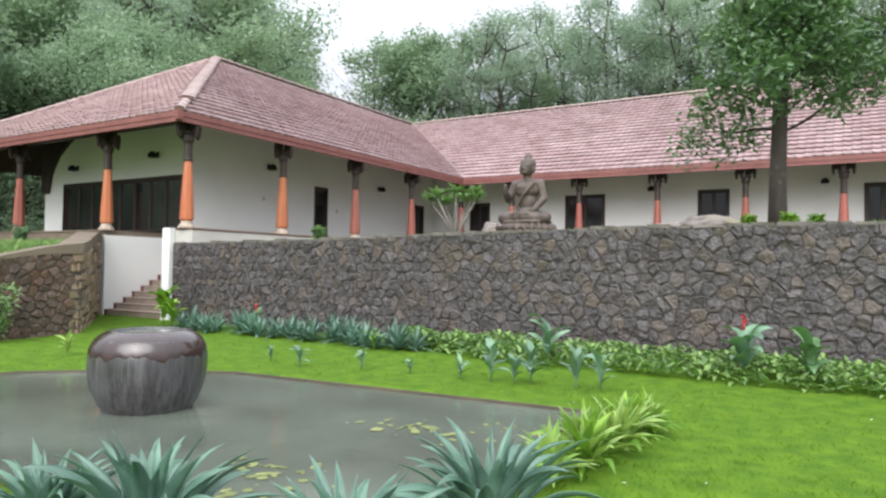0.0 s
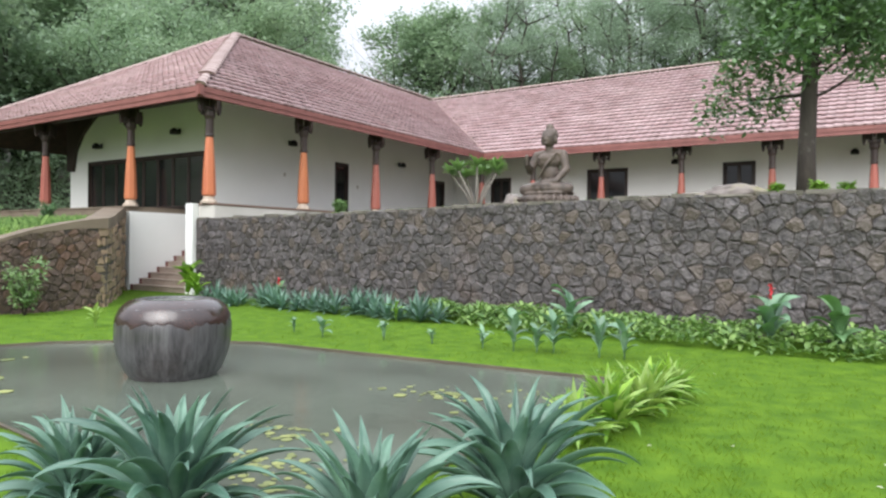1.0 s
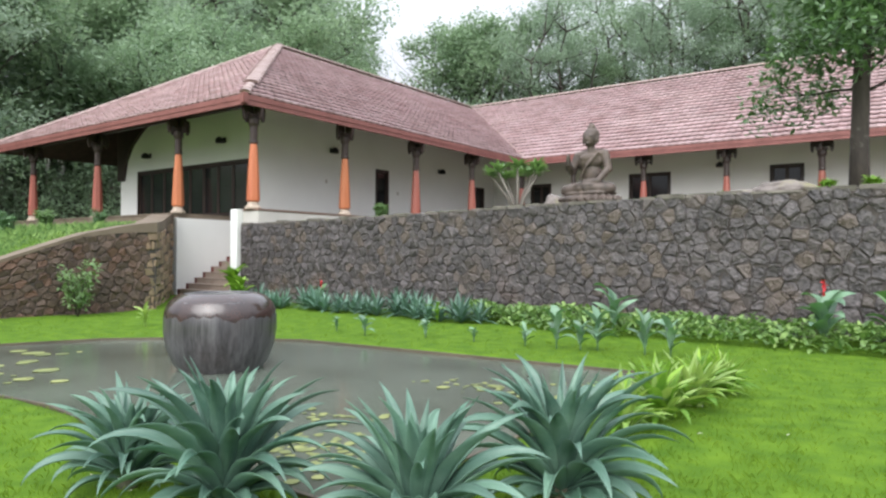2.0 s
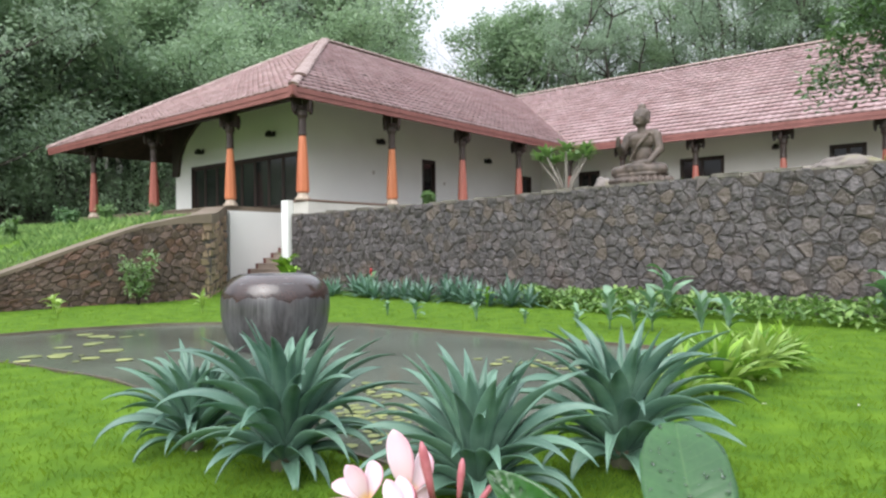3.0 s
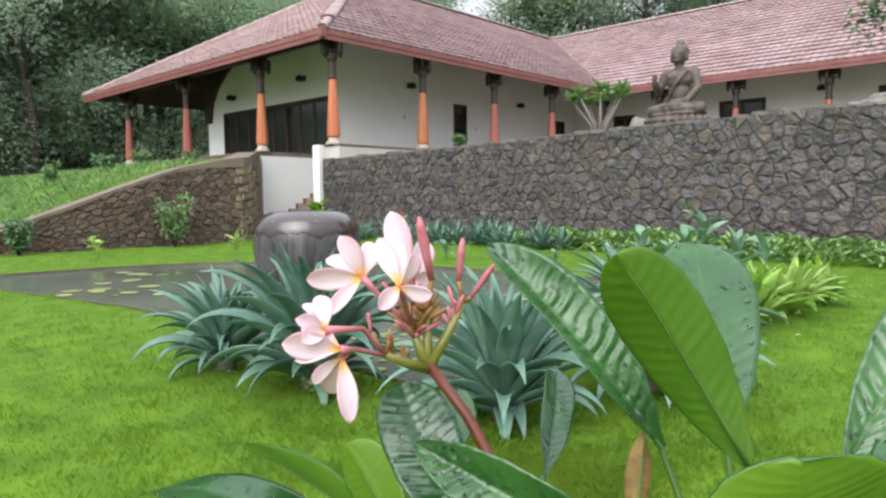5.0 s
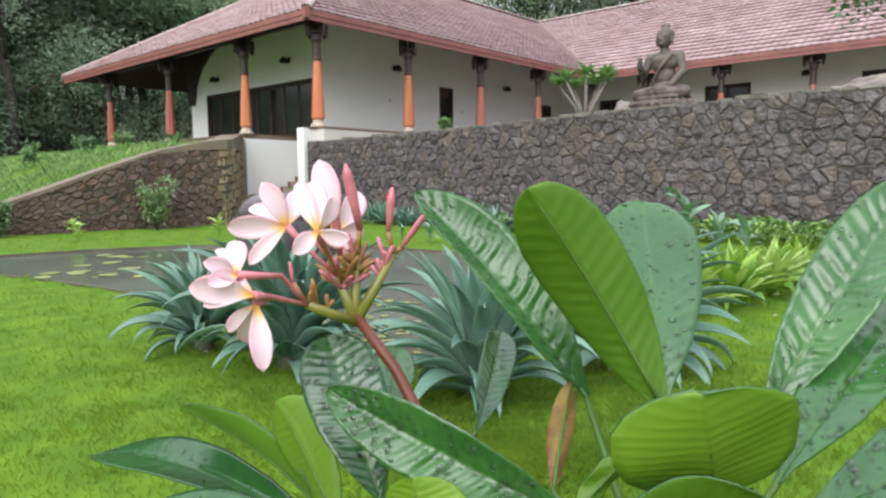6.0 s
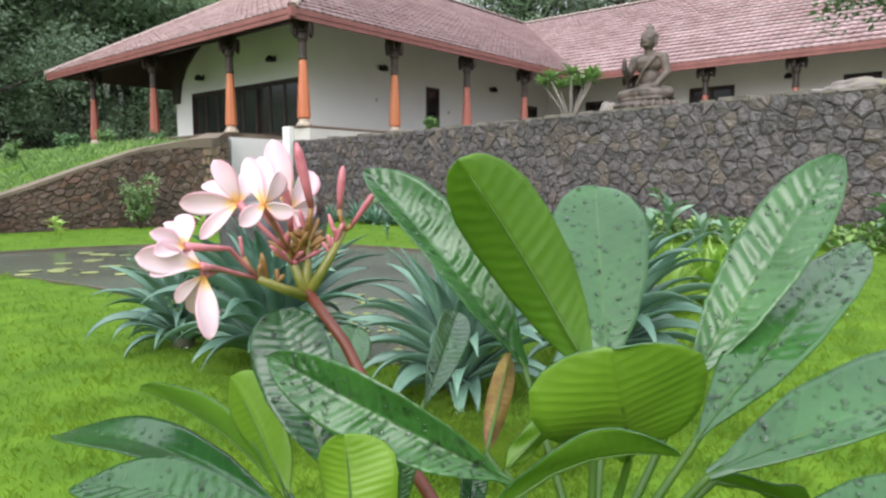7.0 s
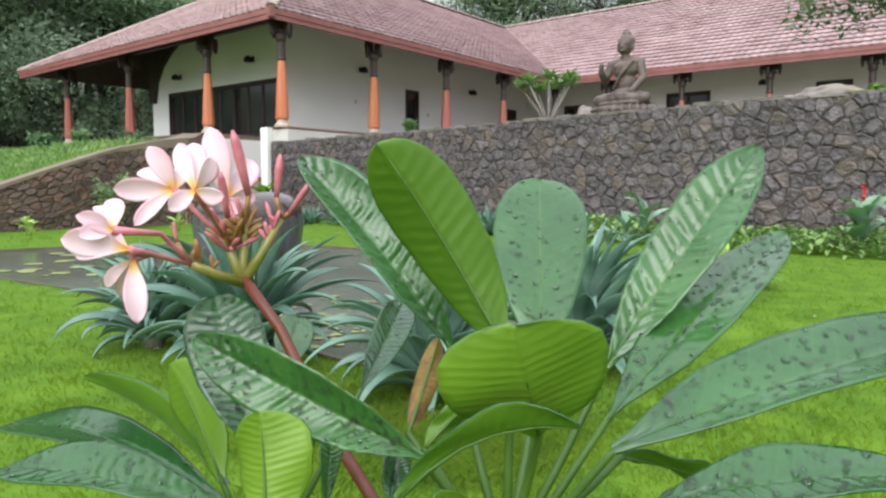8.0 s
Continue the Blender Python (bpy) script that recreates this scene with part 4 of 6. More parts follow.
# agaves
def agave(at, scale, count, seed, label):
    rnd = random.Random(seed)
    plant = thing("agave", (at[0], at[1], land(*at)), label, "plant", "agaves beside the pond")
    vs, fs = lathe([(0.07, -0.05), (0.075, 0.05), (0.06, 0.12), (0.03, 0.18)], 10)
    part("trunk", mesh_from([Vector(v) * scale for v in vs], fs, "trunk", M_AGAVE_DRY, True), M_AGAVE_DRY, plant, "short stout trunk")
    for i in range(count):
        k = i / (count - 1)                     # 0 the heart, 1 the oldest leaves
        pitch = 88 - 64 * k + rnd.uniform(-8, 8)
        droop = 14 + 92 * k ** 0.7 + rnd.uniform(-22, 26)
        length = scale * (0.43 + 0.27 * math.sin(math.pi * min(1, k * 1.1)) + rnd.uniform(-0.06, 0.06))
        leaf = blade(length, scale * rnd.uniform(0.082, 0.104), pitch, droop, 0.32, 14, 6, 0.4, 0.85, rnd.uniform(-45, 45), 0.013 * scale, rnd.uniform(1.5, 2.3))
        ob = part("leaf", mesh_from(*leaf, "leaf", M_AGAVE, True), M_AGAVE, plant)
        ob.rotation_euler = (0, 0, i * 2.39996 + rnd.uniform(-0.25, 0.25))
        a = ob.rotation_euler.z
        ob.location = (0.035 * scale * math.cos(a), 0.035 * scale * math.sin(a), scale * (0.17 - 0.14 * k))


agave((13.15, -10.52), 0.84, 60, 1, "blue-green agave rosette spreading beside the pond")
agave((13.88, -10.42), 1.06, 74, 2, "tall blue-green agave with arching leaves")
agave((14.90, -10.12), 0.98, 66, 3, "blue-green agave with pale green heart")
agave((15.20, -9.25), 1.08, 74, 4, "dense blue-green agave on a short trunk")


# strap-leaved lilies along the pond
def lily(at, scale, count, seed, mats):
    rnd = random.Random(seed)
    plant = thing("spider_lily", (at[0], at[1], land(*at)), "yellow-green strap-leaved lily clump at the pond edge", "plant", "lilies along the pond")
    for i in range(count):
        k = i / (count - 1)
        leaf = blade(scale * rnd.uniform(0.34, 0.52), scale * rnd.uniform(0.06, 0.09), 87 - 50 * k + rnd.uniform(-10, 10), 25 + 62 * k, 0.2, 8, 2, 0.5, 0.9, rnd.uniform(-30, 30))
        mat = mats[0] if rnd.random() < 0.62 else mats[1]
        ob = part("leaf", mesh_from(*leaf, "leaf", mat, True), mat, plant)
        ob.rotation_euler = (0, 0, i * 2.39996 + rnd.uniform(-0.4, 0.4))
        ob.location = (rnd.uniform(-0.05, 0.05), rnd.uniform(-0.05, 0.05), 0.01)


for i, (x, y, s) in enumerate(((14.95, -7.75, 0.95), (15.05, -7.2, 1.1), (14.85, -6.8, 1.0), (15.1, -6.5, 1.05), (15.0, -6.0, 1.0), (15.12, -5.6, 0.95))):
    lily((x, y), s, 46, 30 + i, (M_LILY, M_LILY_PALE) if i % 3 else (M_LILY_PALE, M_LILY))


# small agaves at the foot of the wall
def rosette(scale, count, mat, seed, width=0.07):
    rnd = random.Random(seed)
    out = []
    for i in range(count):
        k = i / (count - 1)
        b = blade(scale * rnd.uniform(0.8, 1.1), scale * width * 2, 84 - 66 * k, 15 + 45 * k, 0.2, 6, 2, 0.4, 0.9)
        out.append(turned(b, Matrix.Rotation(i * 2.4 + rnd.uniform(-0.3, 0.3), 4, "Z")))
    return merge(out)


rnd = random.Random(44)
small = [mesh_from(*rosette(0.58, 20, M_AGAVE, 60 + i), "foliage", M_AGAVE, True) for i in range(3)]
for i in range(34):
    x = 2.6 + i * 0.21 + rnd.uniform(-0.1, 0.1)
    y = -1.0 - 0.75 * rnd.random()
    p = thing("small_agave", (x, y, land(x, y)), "small blue-grey agave rosette below the stone wall", "plant", "agaves along the wall")
    ob = part("foliage", small[i % 3], M_AGAVE, p)
    ob.rotation_euler.z = rnd.uniform(0, 6)
    ob.scale = [rnd.uniform(0.75, 1.15)] * 3


# cannas and young plants in the lawn
def canna(at, height, seed, flower=None, mat=M_CANNA, leaves=10, label="young broad-leaved canna plant in the lawn"):
    rnd = random.Random(seed)
    plant = thing("canna", (at[0], at[1], land(*at)), label, "plant", "cannas in the lawn")
    vs, fs = tube([(0, 0, -0.03), (0.01, 0, height * 0.4), (0.0, 0.01, height * 0.75)], [0.012, 0.011, 0.007], 6)
    part("stem", mesh_from(vs, fs, "stem", mat, True), mat, plant)
    for i in range(leaves):
        b = blade(height * rnd.uniform(0.45, 0.65), height * rnd.uniform(0.15, 0.24), rnd.uniform(40, 82), rnd.uniform(30, 110), 0.2, 7, 2, 0.45, 1.0, rnd.uniform(-40, 40))
        ob = part("leaf", mesh_from(*b, "leaf", mat, True), mat, plant)
        ob.rotation_euler.z = i * 2.4 + rnd.uniform(-0.4, 0.4)
        ob.location.z = height * (0.16 + 0.5 * i / leaves)
    if flower:
        out = []
        for k in range(9):
            b = blade(0.09, 0.05, rnd.uniform(20, 85), 40, 0.2, 3, 2)
            out.append(turned(b, Matrix.Translation((0, 0, height * rnd.uniform(0.8, 1.0))) @ Matrix.Rotation(k * 2.4, 4, "Z")))
        part("flower", mesh_from(*merge(out), "flower", flower, True), flower, plant, "bright red flower")


for i, (x, y, h) in enumerate(((8.46, -4.2, 0.26), (9.3, -4.4, 0.38), (10.27, -4.05, 0.34), (11.18, -4.05, 0.25), (11.97, -3.9, 0.34), (12.42, -3.8, 0.62), (12.75, -3.72, 0.45),
                               (12.98, -3.66, 0.62), (13.66, -3.7, 0.56), (13.97, -3.6, 0.56), (12.5, -1.9, 0.85), (5.4, -5.9, 0.42), (3.2, -7.6, 0.42), (4.2, -7.9, 0.40))):
    canna((x, y), h, 70 + i, None, M_CANNA if x > 6 else M_LILY_PALE)
canna((4.68, -0.95), 0.62, 90, M_RED, M_SHRUB, 8, "leafy plant with a red flower below the wall")
canna((15.5, -1.7), 0.95, 91, M_RED, M_CANNA, 12, "green canna with red blossom by the wall")
canna((16.35, -1.6), 0.85, 92, None, M_SHRUB, 13, "dark palm-like plant by the wall")
canna((1.6, -1.2), 1.15, 93, None, M_LILY, 14, "leafy green canna beside the stair pillar")
canna((2.2, -1.4), 0.85, 94, None, M_LILY, 11, "leafy pale canna beside the stair pillar")
canna((8.9, -1.9), 0.5, 95, None, M_LILY, 6, "yellow-green canna by the wall")

# trailing cover at the foot of the wall
rnd = random.Random(9)
out_v, out_f = [], []
for i in range(6500):
    x = 8.6 + 17 * rnd.random()
    depth = blend(x, (8.6, 10, 11.5, 26), (0.7, 1.3, 1.9, 1.9))
    k = rnd.random()
    y = -0.12 - depth * k
    hump = 0.07 + 0.22 * math.sqrt(max(0.0, 1 - (2 * k - 1) ** 2)) + 0.17 * noise.noise((x * 1.6, y * 1.6, 2))
    z = land(x, y) + hump * (1 - 0.75 * rnd.random() ** 2)
    b = blade(rnd.uniform(0.11, 0.19), rnd.uniform(0.06, 0.09), rnd.uniform(-10, 60), rnd.uniform(20, 90), 0.2, 3, 2, 0.4, 1.0)
    m = Matrix.Translation((x, y, z)) @ Matrix.Rotation(rnd.uniform(0, 6.28), 4, "Z")
    o = len(out_v)
    out_v += [m @ v for v in b[0]]
    out_f += [tuple(j + o for j in f) for f in b[1]]
tagged(new("ground_cover", mesh_from(out_v, out_f, "ground_cover", M_COVER)), "low variegated green and cream trailing ground cover", "plants", kind="stuff")


# leaf sprays for shrubs and trees
def sprays(centres, per, reach, size, rnd, flat=0.75, elong=2.2):
    """Small bent leaves scattered round each centre."""
    vs, fs = [], []
    for c, r in centres:
        for _ in range(per):
            d = Vector((rnd.gauss(0, 1), rnd.gauss(0, 1), rnd.gauss(0, flat)))
            d = d.normalized() * r * reach * rnd.random() ** 0.45
            p = c + d
            a, t = rnd.uniform(0, 6.283), rnd.uniform(-1.0, 0.5)
            l = size * rnd.uniform(0.6, 1.25)
            w = l / elong
            f = Vector((math.cos(a) * math.cos(t), math.sin(a) * math.cos(t), math.sin(t)))
            s = f.cross(Vector((rnd.uniform(-0.5, 0.5), rnd.uniform(-0.5, 0.5), 1))).normalized() * w * 0.5
            n = s.cross(f).normalized() * w * 0.25
            o = len(vs)
            vs += [p, p + f * l * 0.45 + s - n, p + f * l, p + f * l * 0.45 - s - n]
            fs += [(o, o + 1, o + 2), (o, o + 2, o + 3)]
    return vs, fs


def limb(rnd, start, direction, length, radius, depth, tubes, ends):
    """A crooked branch that forks until depth runs out."""
    pts, rad = [Vector(start)], [radius]
    d = Vector(direction).normalized()
    for i in range(4):
        d = (d + Vector((rnd.gauss(0, 0.12), rnd.gauss(0, 0.12), rnd.gauss(0.03, 0.09)))).normalized()
        pts.append(pts[-1] + d * length / 4)
        rad.append(radius * (1 - 0.14 * (i + 1)))
    tubes.append(tube(pts, rad, 7 if radius > 0.05 else 5))
    if depth == 0:
        ends.append(pts[-1])
        return
    for k in range(rnd.choice((2, 3, 3))):
        side = Vector((rnd.gauss(0, 1), rnd.gauss(0, 1), rnd.uniform(-0.1, 0.7))).normalized()
        limb(rnd, pts[-1 - (k % 2)], (d * 0.75 + side * 0.75), length * rnd.uniform(0.55, 0.78), radius * 0.45, depth - 1, tubes, ends)
    ends.append(pts[-1])


def tree_meshes(seed, height, trunk_r, crown_r, clear, leaf, per, mat, bark, flat=0.75, depth=2):
    rnd = random.Random(seed)
    tubes, ends = [], []
    pts, rad = [Vector((0, 0, -0.4))], [trunk_r * 1.25]
    for i in range(1, 9):
        pts.append(Vector((rnd.gauss(0, 0.03 * height) * i / 10, rnd.gauss(0, 0.03 * height) * i / 10, height * 0.9 * i / 8)))
        rad.append(trunk_r * (1 - 0.1 * i))
    tubes.append(tube(pts, rad, 9))
    m = 11
    for i in range(m):
        k = clear + (0.97 - clear) * i / m
        p = pts[min(8, int(k * 8 / 0.97))]
        a = i * 2.4 + rnd.uniform(-0.5, 0.5)
        reach = crown_r * (0.45 + 0.55 * math.sin(math.pi * min(1, (k - clear) / (1 - clear) * 0.85 + 0.15)))
        limb(rnd, p, (math.cos(a), math.sin(a), rnd.uniform(0.25, 0.9)), reach * 0.55, trunk_r * 0.34, depth - 1, tubes, ends)
    ends.append(pts[-1])
    cs = [(e + Vector((0, 0, 0.1)), crown_r * rnd.uniform(0.20, 0.36)) for e in ends]
    vs, fs = sprays(cs, per, 1.0, leaf, rnd, flat)
    return mesh_from(*merge(tubes), "trunk", bark, True), mesh_from(vs, fs, "crown", mat)


def plant_tree(meshes, at, scale, turn, label, name="tree", group=""):
    t = thing(name, at, label, "tree", group)
    t.scale = (scale, scale, scale)
    t.rotation_euler.z = turn
    part("trunk", meshes[0], None, t)
    part("crown", meshes[1], None, t)
    return t


# the tree on the terrace
def terrace_tree():
    rnd = random.Random(5)
    t = thing("tree", (15.62, 2.0, 2.36), "slender dark-barked tree with drooping leafy sprays on the terrace", "tree")
    tubes, ends = [], []
    pts = [Vector((0, 0, -0.2)), Vector((0.0, 0, 1.0)), Vector((0.03, 0.02, 2.2)), Vector((0.08, 0, 3.4)), Vector((0.18, 0.05, 4.8)), Vector((0.1, 0.1, 6.5)), Vector((0.2, 0, 8.2))]
    tubes.append(tube(pts, [0.19, 0.155, 0.14, 0.13, 0.115, 0.09, 0.05], 12))
    for i in range(34):
        k = 0.30 + 0.68 * (i / 34) ** 1.1
        j = k * 6
        p = pts[int(j)].lerp(pts[min(6, int(j) + 1)], j % 1)
        a = i * 2.4 + rnd.uniform(-0.4, 0.4)
        up = 0.15 + 0.7 * k + rnd.uniform(-0.25, 0.2)
        limb(rnd, p, (math.cos(a), math.sin(a), up), rnd.uniform(0.80, 1.35) * (1.1 - 0.25 * k), 0.036, 1, tubes, ends)
    part("trunk", mesh_from(*merge(tubes), "trunk", M_BARK, True), M_BARK, t)
    cs = [(e + Vector((0, 0, -0.18)), rnd.uniform(0.34, 0.56)) for e in ends if e.z > 1.7]
    vs, fs = sprays([c for c in cs if c[0].z < 4.6], 150, 1.1, 0.17, rnd, 1.1, 2.0)
    v2, f2 = sprays([c for c in cs if c[0].z >= 4.6], 66, 1.0, 0.19, rnd, 0.8, 2.2)
    vs, fs = merge([(vs, fs), (v2, f2)])
    part("crown", mesh_from(vs, fs, "crown", M_CROWN), M_CROWN, t, "glossy dark green leaves")


terrace_tree()

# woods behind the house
BROAD = [tree_meshes(100 + i, 11, 0.22, 4.2, 0.22, 0.27, 210, M_FOREST_HAZED, M_BARK) for i in range(3)]
SLIM = [tree_meshes(200 + i, 14, 0.17, 2.9, 0.42, 0.20, 120, M_FOREST_PALE_HAZED if i else M_FOREST_HAZED, M_BARK, 0.6) for i in range(3)]
rnd = random.Random(77)


def bearing(theta, d):
    """A spot d metres off, theta degrees to the right of the first view."""
    a = radians(31.1 - theta)
    return 16.9 - d * math.sin(a), -12.6 + d * math.cos(a)


def woods(kind, count, t0, t1, d0, d1, s0, s1, label):
    for i in range(count):
        theta = t0 + (t1 - t0) * (i + rnd.random()) / count
        x, y = bearing(theta, rnd.uniform(d0, d1))
        if x > -19.5 and 0 < y < 37:
            y = 37 + rnd.uniform(0, 8)
            if x < -19:
                continue
        plant_tree(kind[rnd.randrange(3)], (x, y, land(x, y) - 0.2), rnd.uniform(s0, s1), rnd.uniform(0, 6.28), label, group="wood behind the house")


LEAFY, AIRY = "broad leafy green tree of the hillside wood", "slim airy tree of the hillside wood"
woods(BROAD, 22, -46, -13, 44, 56, 1.1, 1.6, LEAFY)
woods(BROAD, 20, -46, -13.5, 58, 85, 1.7, 2.3, LEAFY)
woods(SLIM, 9, -30, -12, 50, 70, 1.3, 1.7, AIRY)
# trees at the left edge take the paler leaves with haze painted in
HAZY_BROAD = [tree_meshes(300 + i, 11, 0.22, 4.2, 0.14, 0.25, 230, M_FOREST_PALE_HAZED, M_BARK) for i in range(3)]
woods(HAZY_BROAD, 6, -54, -38, 38, 48, 1.0, 1.4, LEAFY)
woods(HAZY_BROAD, 8, -54, -40, 50, 70, 1.6, 2.1, LEAFY)
woods(BROAD, 3, -5.0, -1.0, 68, 72, 1.85, 2.0, "round-headed green tree on the slope")
woods(SLIM, 17, 1.5, 19, 60, 80, 1.35, 1.8, AIRY)
woods(BROAD, 9, -1, 20, 64, 84, 0.95, 1.25, "small leafy tree of the hillside wood")
woods(SLIM, 16, 17, 42, 58, 84, 1.6, 2.0, AIRY)
woods(BROAD, 11, 19, 46, 60, 80, 1.1, 1.5, LEAFY)
# a bare tree in the gap
rnd = random.Random(3)
tubes, ends = [], []
limb(rnd, (0, 0, -0.3), (0.05, 0, 1), 10, 0.16, 3, tubes, ends)
x, y = bearing(-8.3, 64)
t = thing("bare_tree", (x, y, land(x, y)), "leafless grey tree standing on the slope", "tree")
part("trunk", mesh_from(*merge(tubes), "trunk", M_BARK_GREY, True), M_BARK_GREY, t)
# undergrowth at the wood's edge
rnd = random.Random(15)
cs = []
for i in range(200):
    th = rnd.uniform(-55, -20)
    x, y = bearing(th, rnd.uniform(32, 50))
    if x > -18.5:
        continue
    cs.append((Vector((x, y, land(x, y) + 5.0 * rnd.random() ** 1.5)), rnd.uniform(1.1, 2.1)))
for i in range(110):
    x, y = bearing(rnd.uniform(-12, 32), rnd.uniform(62, 84))
    if y > 36:
        cs.append((Vector((x, y, land(x, y) + rnd.uniform(0.1, 1.2))), rnd.uniform(0.9, 1.9)))
# leaf colour shared with the trees, so the haze is in it too
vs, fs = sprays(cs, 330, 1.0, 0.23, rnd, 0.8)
tagged(new("undergrowth", mesh_from(vs, fs, "undergrowth", M_FOREST_HAZED)), "dense dark green shrubs at the edge of the wood", "shrubs", kind="stuff")


# wall shrubs
def shrub(at, height, seed, label, mat=M_SHRUB):
    rnd = random.Random(seed)
    t = thing("shrub", (at[0], at[1], land(*at)), label, "shrub")
    tubes, cs = [], []
    for i in range(6):
        a = i * 1.05
        tip = Vector((math.cos(a) * height * 0.24, math.sin(a) * height * 0.24, height * rnd.uniform(0.6, 1.0)))
        tubes.append(tube([(0, 0, -0.05), tip * 0.5 + Vector((0, 0, 0.05)), tip], [0.014, 0.01, 0.004], 5))
        for k in (0.35, 0.55, 0.75, 0.95):
            cs.append((tip * k, height * 0.14))
    part("stems", mesh_from(*merge(tubes), "stems", M_BARK, True), M_BARK, t)
    part("foliage", mesh_from(*sprays(cs, 26, 1.1, 0.125, rnd, 1.0, 2.4), "foliage", mat), mat, t)


shrub((2.35, -5.6), 1.2, 1, "loose grey-green shrub against the brown wall", M_TUFT)
shrub((2.3, -8.6), 0.7, 2, "low green shrub beside the bank wall")
shrub((-6.0, -0.9), 0.8, 3, "wild green shrub on the bank")
shrub((-9.5, -2.6), 0.9, 4, "wild green shrub on the bank")
shrub((-2.6, -5.0), 0.5, 6, "wild green shrub on the bank")
shrub((-4.2, -3.4), 0.75, 7, "wild pale-leaved shrub on the bank", M_TUFT)
shrub((-3.4, -6.2), 0.6, 8, "wild pale-leaved shrub on the bank", M_TUFT)
shrub((5.1, 0.75), 0.42, 5, "small green plant behind the wall top", M_TUFT)
for i, (x, y) in enumerate(((15.2, 1.2), (15.9, 1.1), (16.3, 1.4))):
    shrub((x, y), 0.3, 40 + i, "yellow-green low plant at the tree's foot", M_LILY)


# frangipani on the terrace
def small_frangipani():
    rnd = random.Random(8)
    t = thing("frangipani_tree", (8.72, 1.5, 2.28), "young frangipani with bare forked stems and leaf tufts", "tree")
    tubes, out = [], []
    for i in range(8):
        a = i * 0.8 + 0.3
        r = rnd.uniform(0.35, 0.85)
        tip = Vector((math.cos(a) * r, math.sin(a) * r * 0.7, rnd.uniform(0.75, 1.1)))
        tubes.append(tube([(0, 0, -0.1), tip * 0.4 + Vector((0, 0, 0.06)), tip], [0.035, 0.028, 0.02], 7))
        for k in range(30):
            b = blade(rnd.uniform(0.27, 0.40), 0.09, rnd.uniform(5, 60), rnd.uniform(20, 50), 0.15, 4, 2, 0.55)
            out.append(turned(b, Matrix.Translation(tip) @ Matrix.Rotation(k * 2.4, 4, "Z")))
    for tb in tubes:
        part("stem", mesh_from(*tb, "stem", M_BARK_GREY, True), M_BARK_GREY, t, "grey bare stem")
    part("foliage", mesh_from(*merge(out), "foliage", M_TUFT, True), M_TUFT, t)


small_frangipani()

# pondweed and fallen petals
rnd = random.Random(31)
out = []
for cx, cy, r, c, big in ((13.1, -6.7, 0.55, 40, 1.4), (13.9, -6.2, 0.35, 12, 1), (12.9, -8.6, 0.45, 40, 1.0), (13.6, -9.5, 0.5, 30, 1.0), (13.2, -9.3, 0.45, 70, 1.1), (8.2, -9.3, 0.9, 9, 3.0),
                          (7.2, -8.6, 0.8, 6, 3.0), (9.0, -9.4, 0.5, 5, 2.2)):
    for _ in range(c):
        x, y = cx + rnd.gauss(0, r * 0.55), cy + rnd.gauss(0, r * 0.35)
        if pond_depth(x, y) > -0.1:
            continue
        s = rnd.uniform(0.012, 0.05) * big
        ring = [Vector((x + s * math.cos(a) * rnd.uniform(0.8, 1.1), y + s * math.sin(a) * rnd.uniform(0.8, 1.1), -0.031 + rnd.uniform(0, 0.006))) for a in (0, 0.9, 1.8, 2.7, 3.6, 4.5, 5.4)]
        out.append((ring, [tuple(range(7))]))
tagged(new("pondweed", mesh_from(*merge(out), "pondweed", M_WEED)), "yellow-green floating weed and lily pads", "plants", kind="stuff")

rnd = random.Random(17)
out = []
for _ in range(30):
    d, a = rnd.uniform(3.4, 9), radians(rnd.uniform(-6, 75))
    x, y = 16.9 - d * math.sin(a), -12.7 + d * math.cos(a)
    if 4.8 < x < 14.6 and pond_depth(x, y) < 0.1:
        continue
    b = blade(rnd.uniform(0.02, 0.04), 0.016, rnd.uniform(0, 25), 40, 0.2, 3, 2, 0.5)
    out.append(turned(b, Matrix.Translation((x, y, land(x, y) + 0.022)) @ Matrix.Rotation(rnd.uniform(0, 6), 4, "Z")))
M_FALLEN = material("fallen_petal", (0.62, 0.60, 0.50), (0.80, 0.78, 0.70), 20, 0.6, 0, 60)
tagged(new("fallen_petals", mesh_from(*merge(out), "fallen_petals", M_FALLEN, True)), "pale fallen petals scattered on the lawn", "petals", kind="stuff")


# ---- statue, boulders, lamps ----
M_STATUE = material("weathered_statue_stone", (0.035, 0.026, 0.022), (0.16, 0.122, 0.10), 5.0, 0.6, 0.8, 40, stain=((0.035, 0.027, 0.023), 4.0, 0.53, 0.8))
M_ROCK = material("pale_boulder", (0.10, 0.082, 0.072), (0.30, 0.265, 0.245), 2.5, 0.8, 0.8, 30, stain=((0.20, 0.20, 0.06), 3.0, 0.57, 0.6))


def blob(bm, at, radii, turn=0.0):
    bmesh.ops.create_icosphere(bm, subdivisions=3, radius=1.0, matrix=Matrix.Translation(at) @ Matrix.Rotation(turn, 4, "Z") @ Matrix.Diagonal((*radii, 1)))


def rod(bm, pts, radii):
    for (p, q), (r, s) in zip(zip(pts, pts[1:]), zip(radii, radii[1:])):
        p, q = Vector(p), Vector(q)
        n = max(2, int((q - p).length / 0.04))
        for i in range(n + 1):
            k = i / n
            bmesh.ops.create_icosphere(bm, subdivisions=2, radius=r + (s - r) * k, matrix=Matrix.Translation(p.lerp(q, k)))


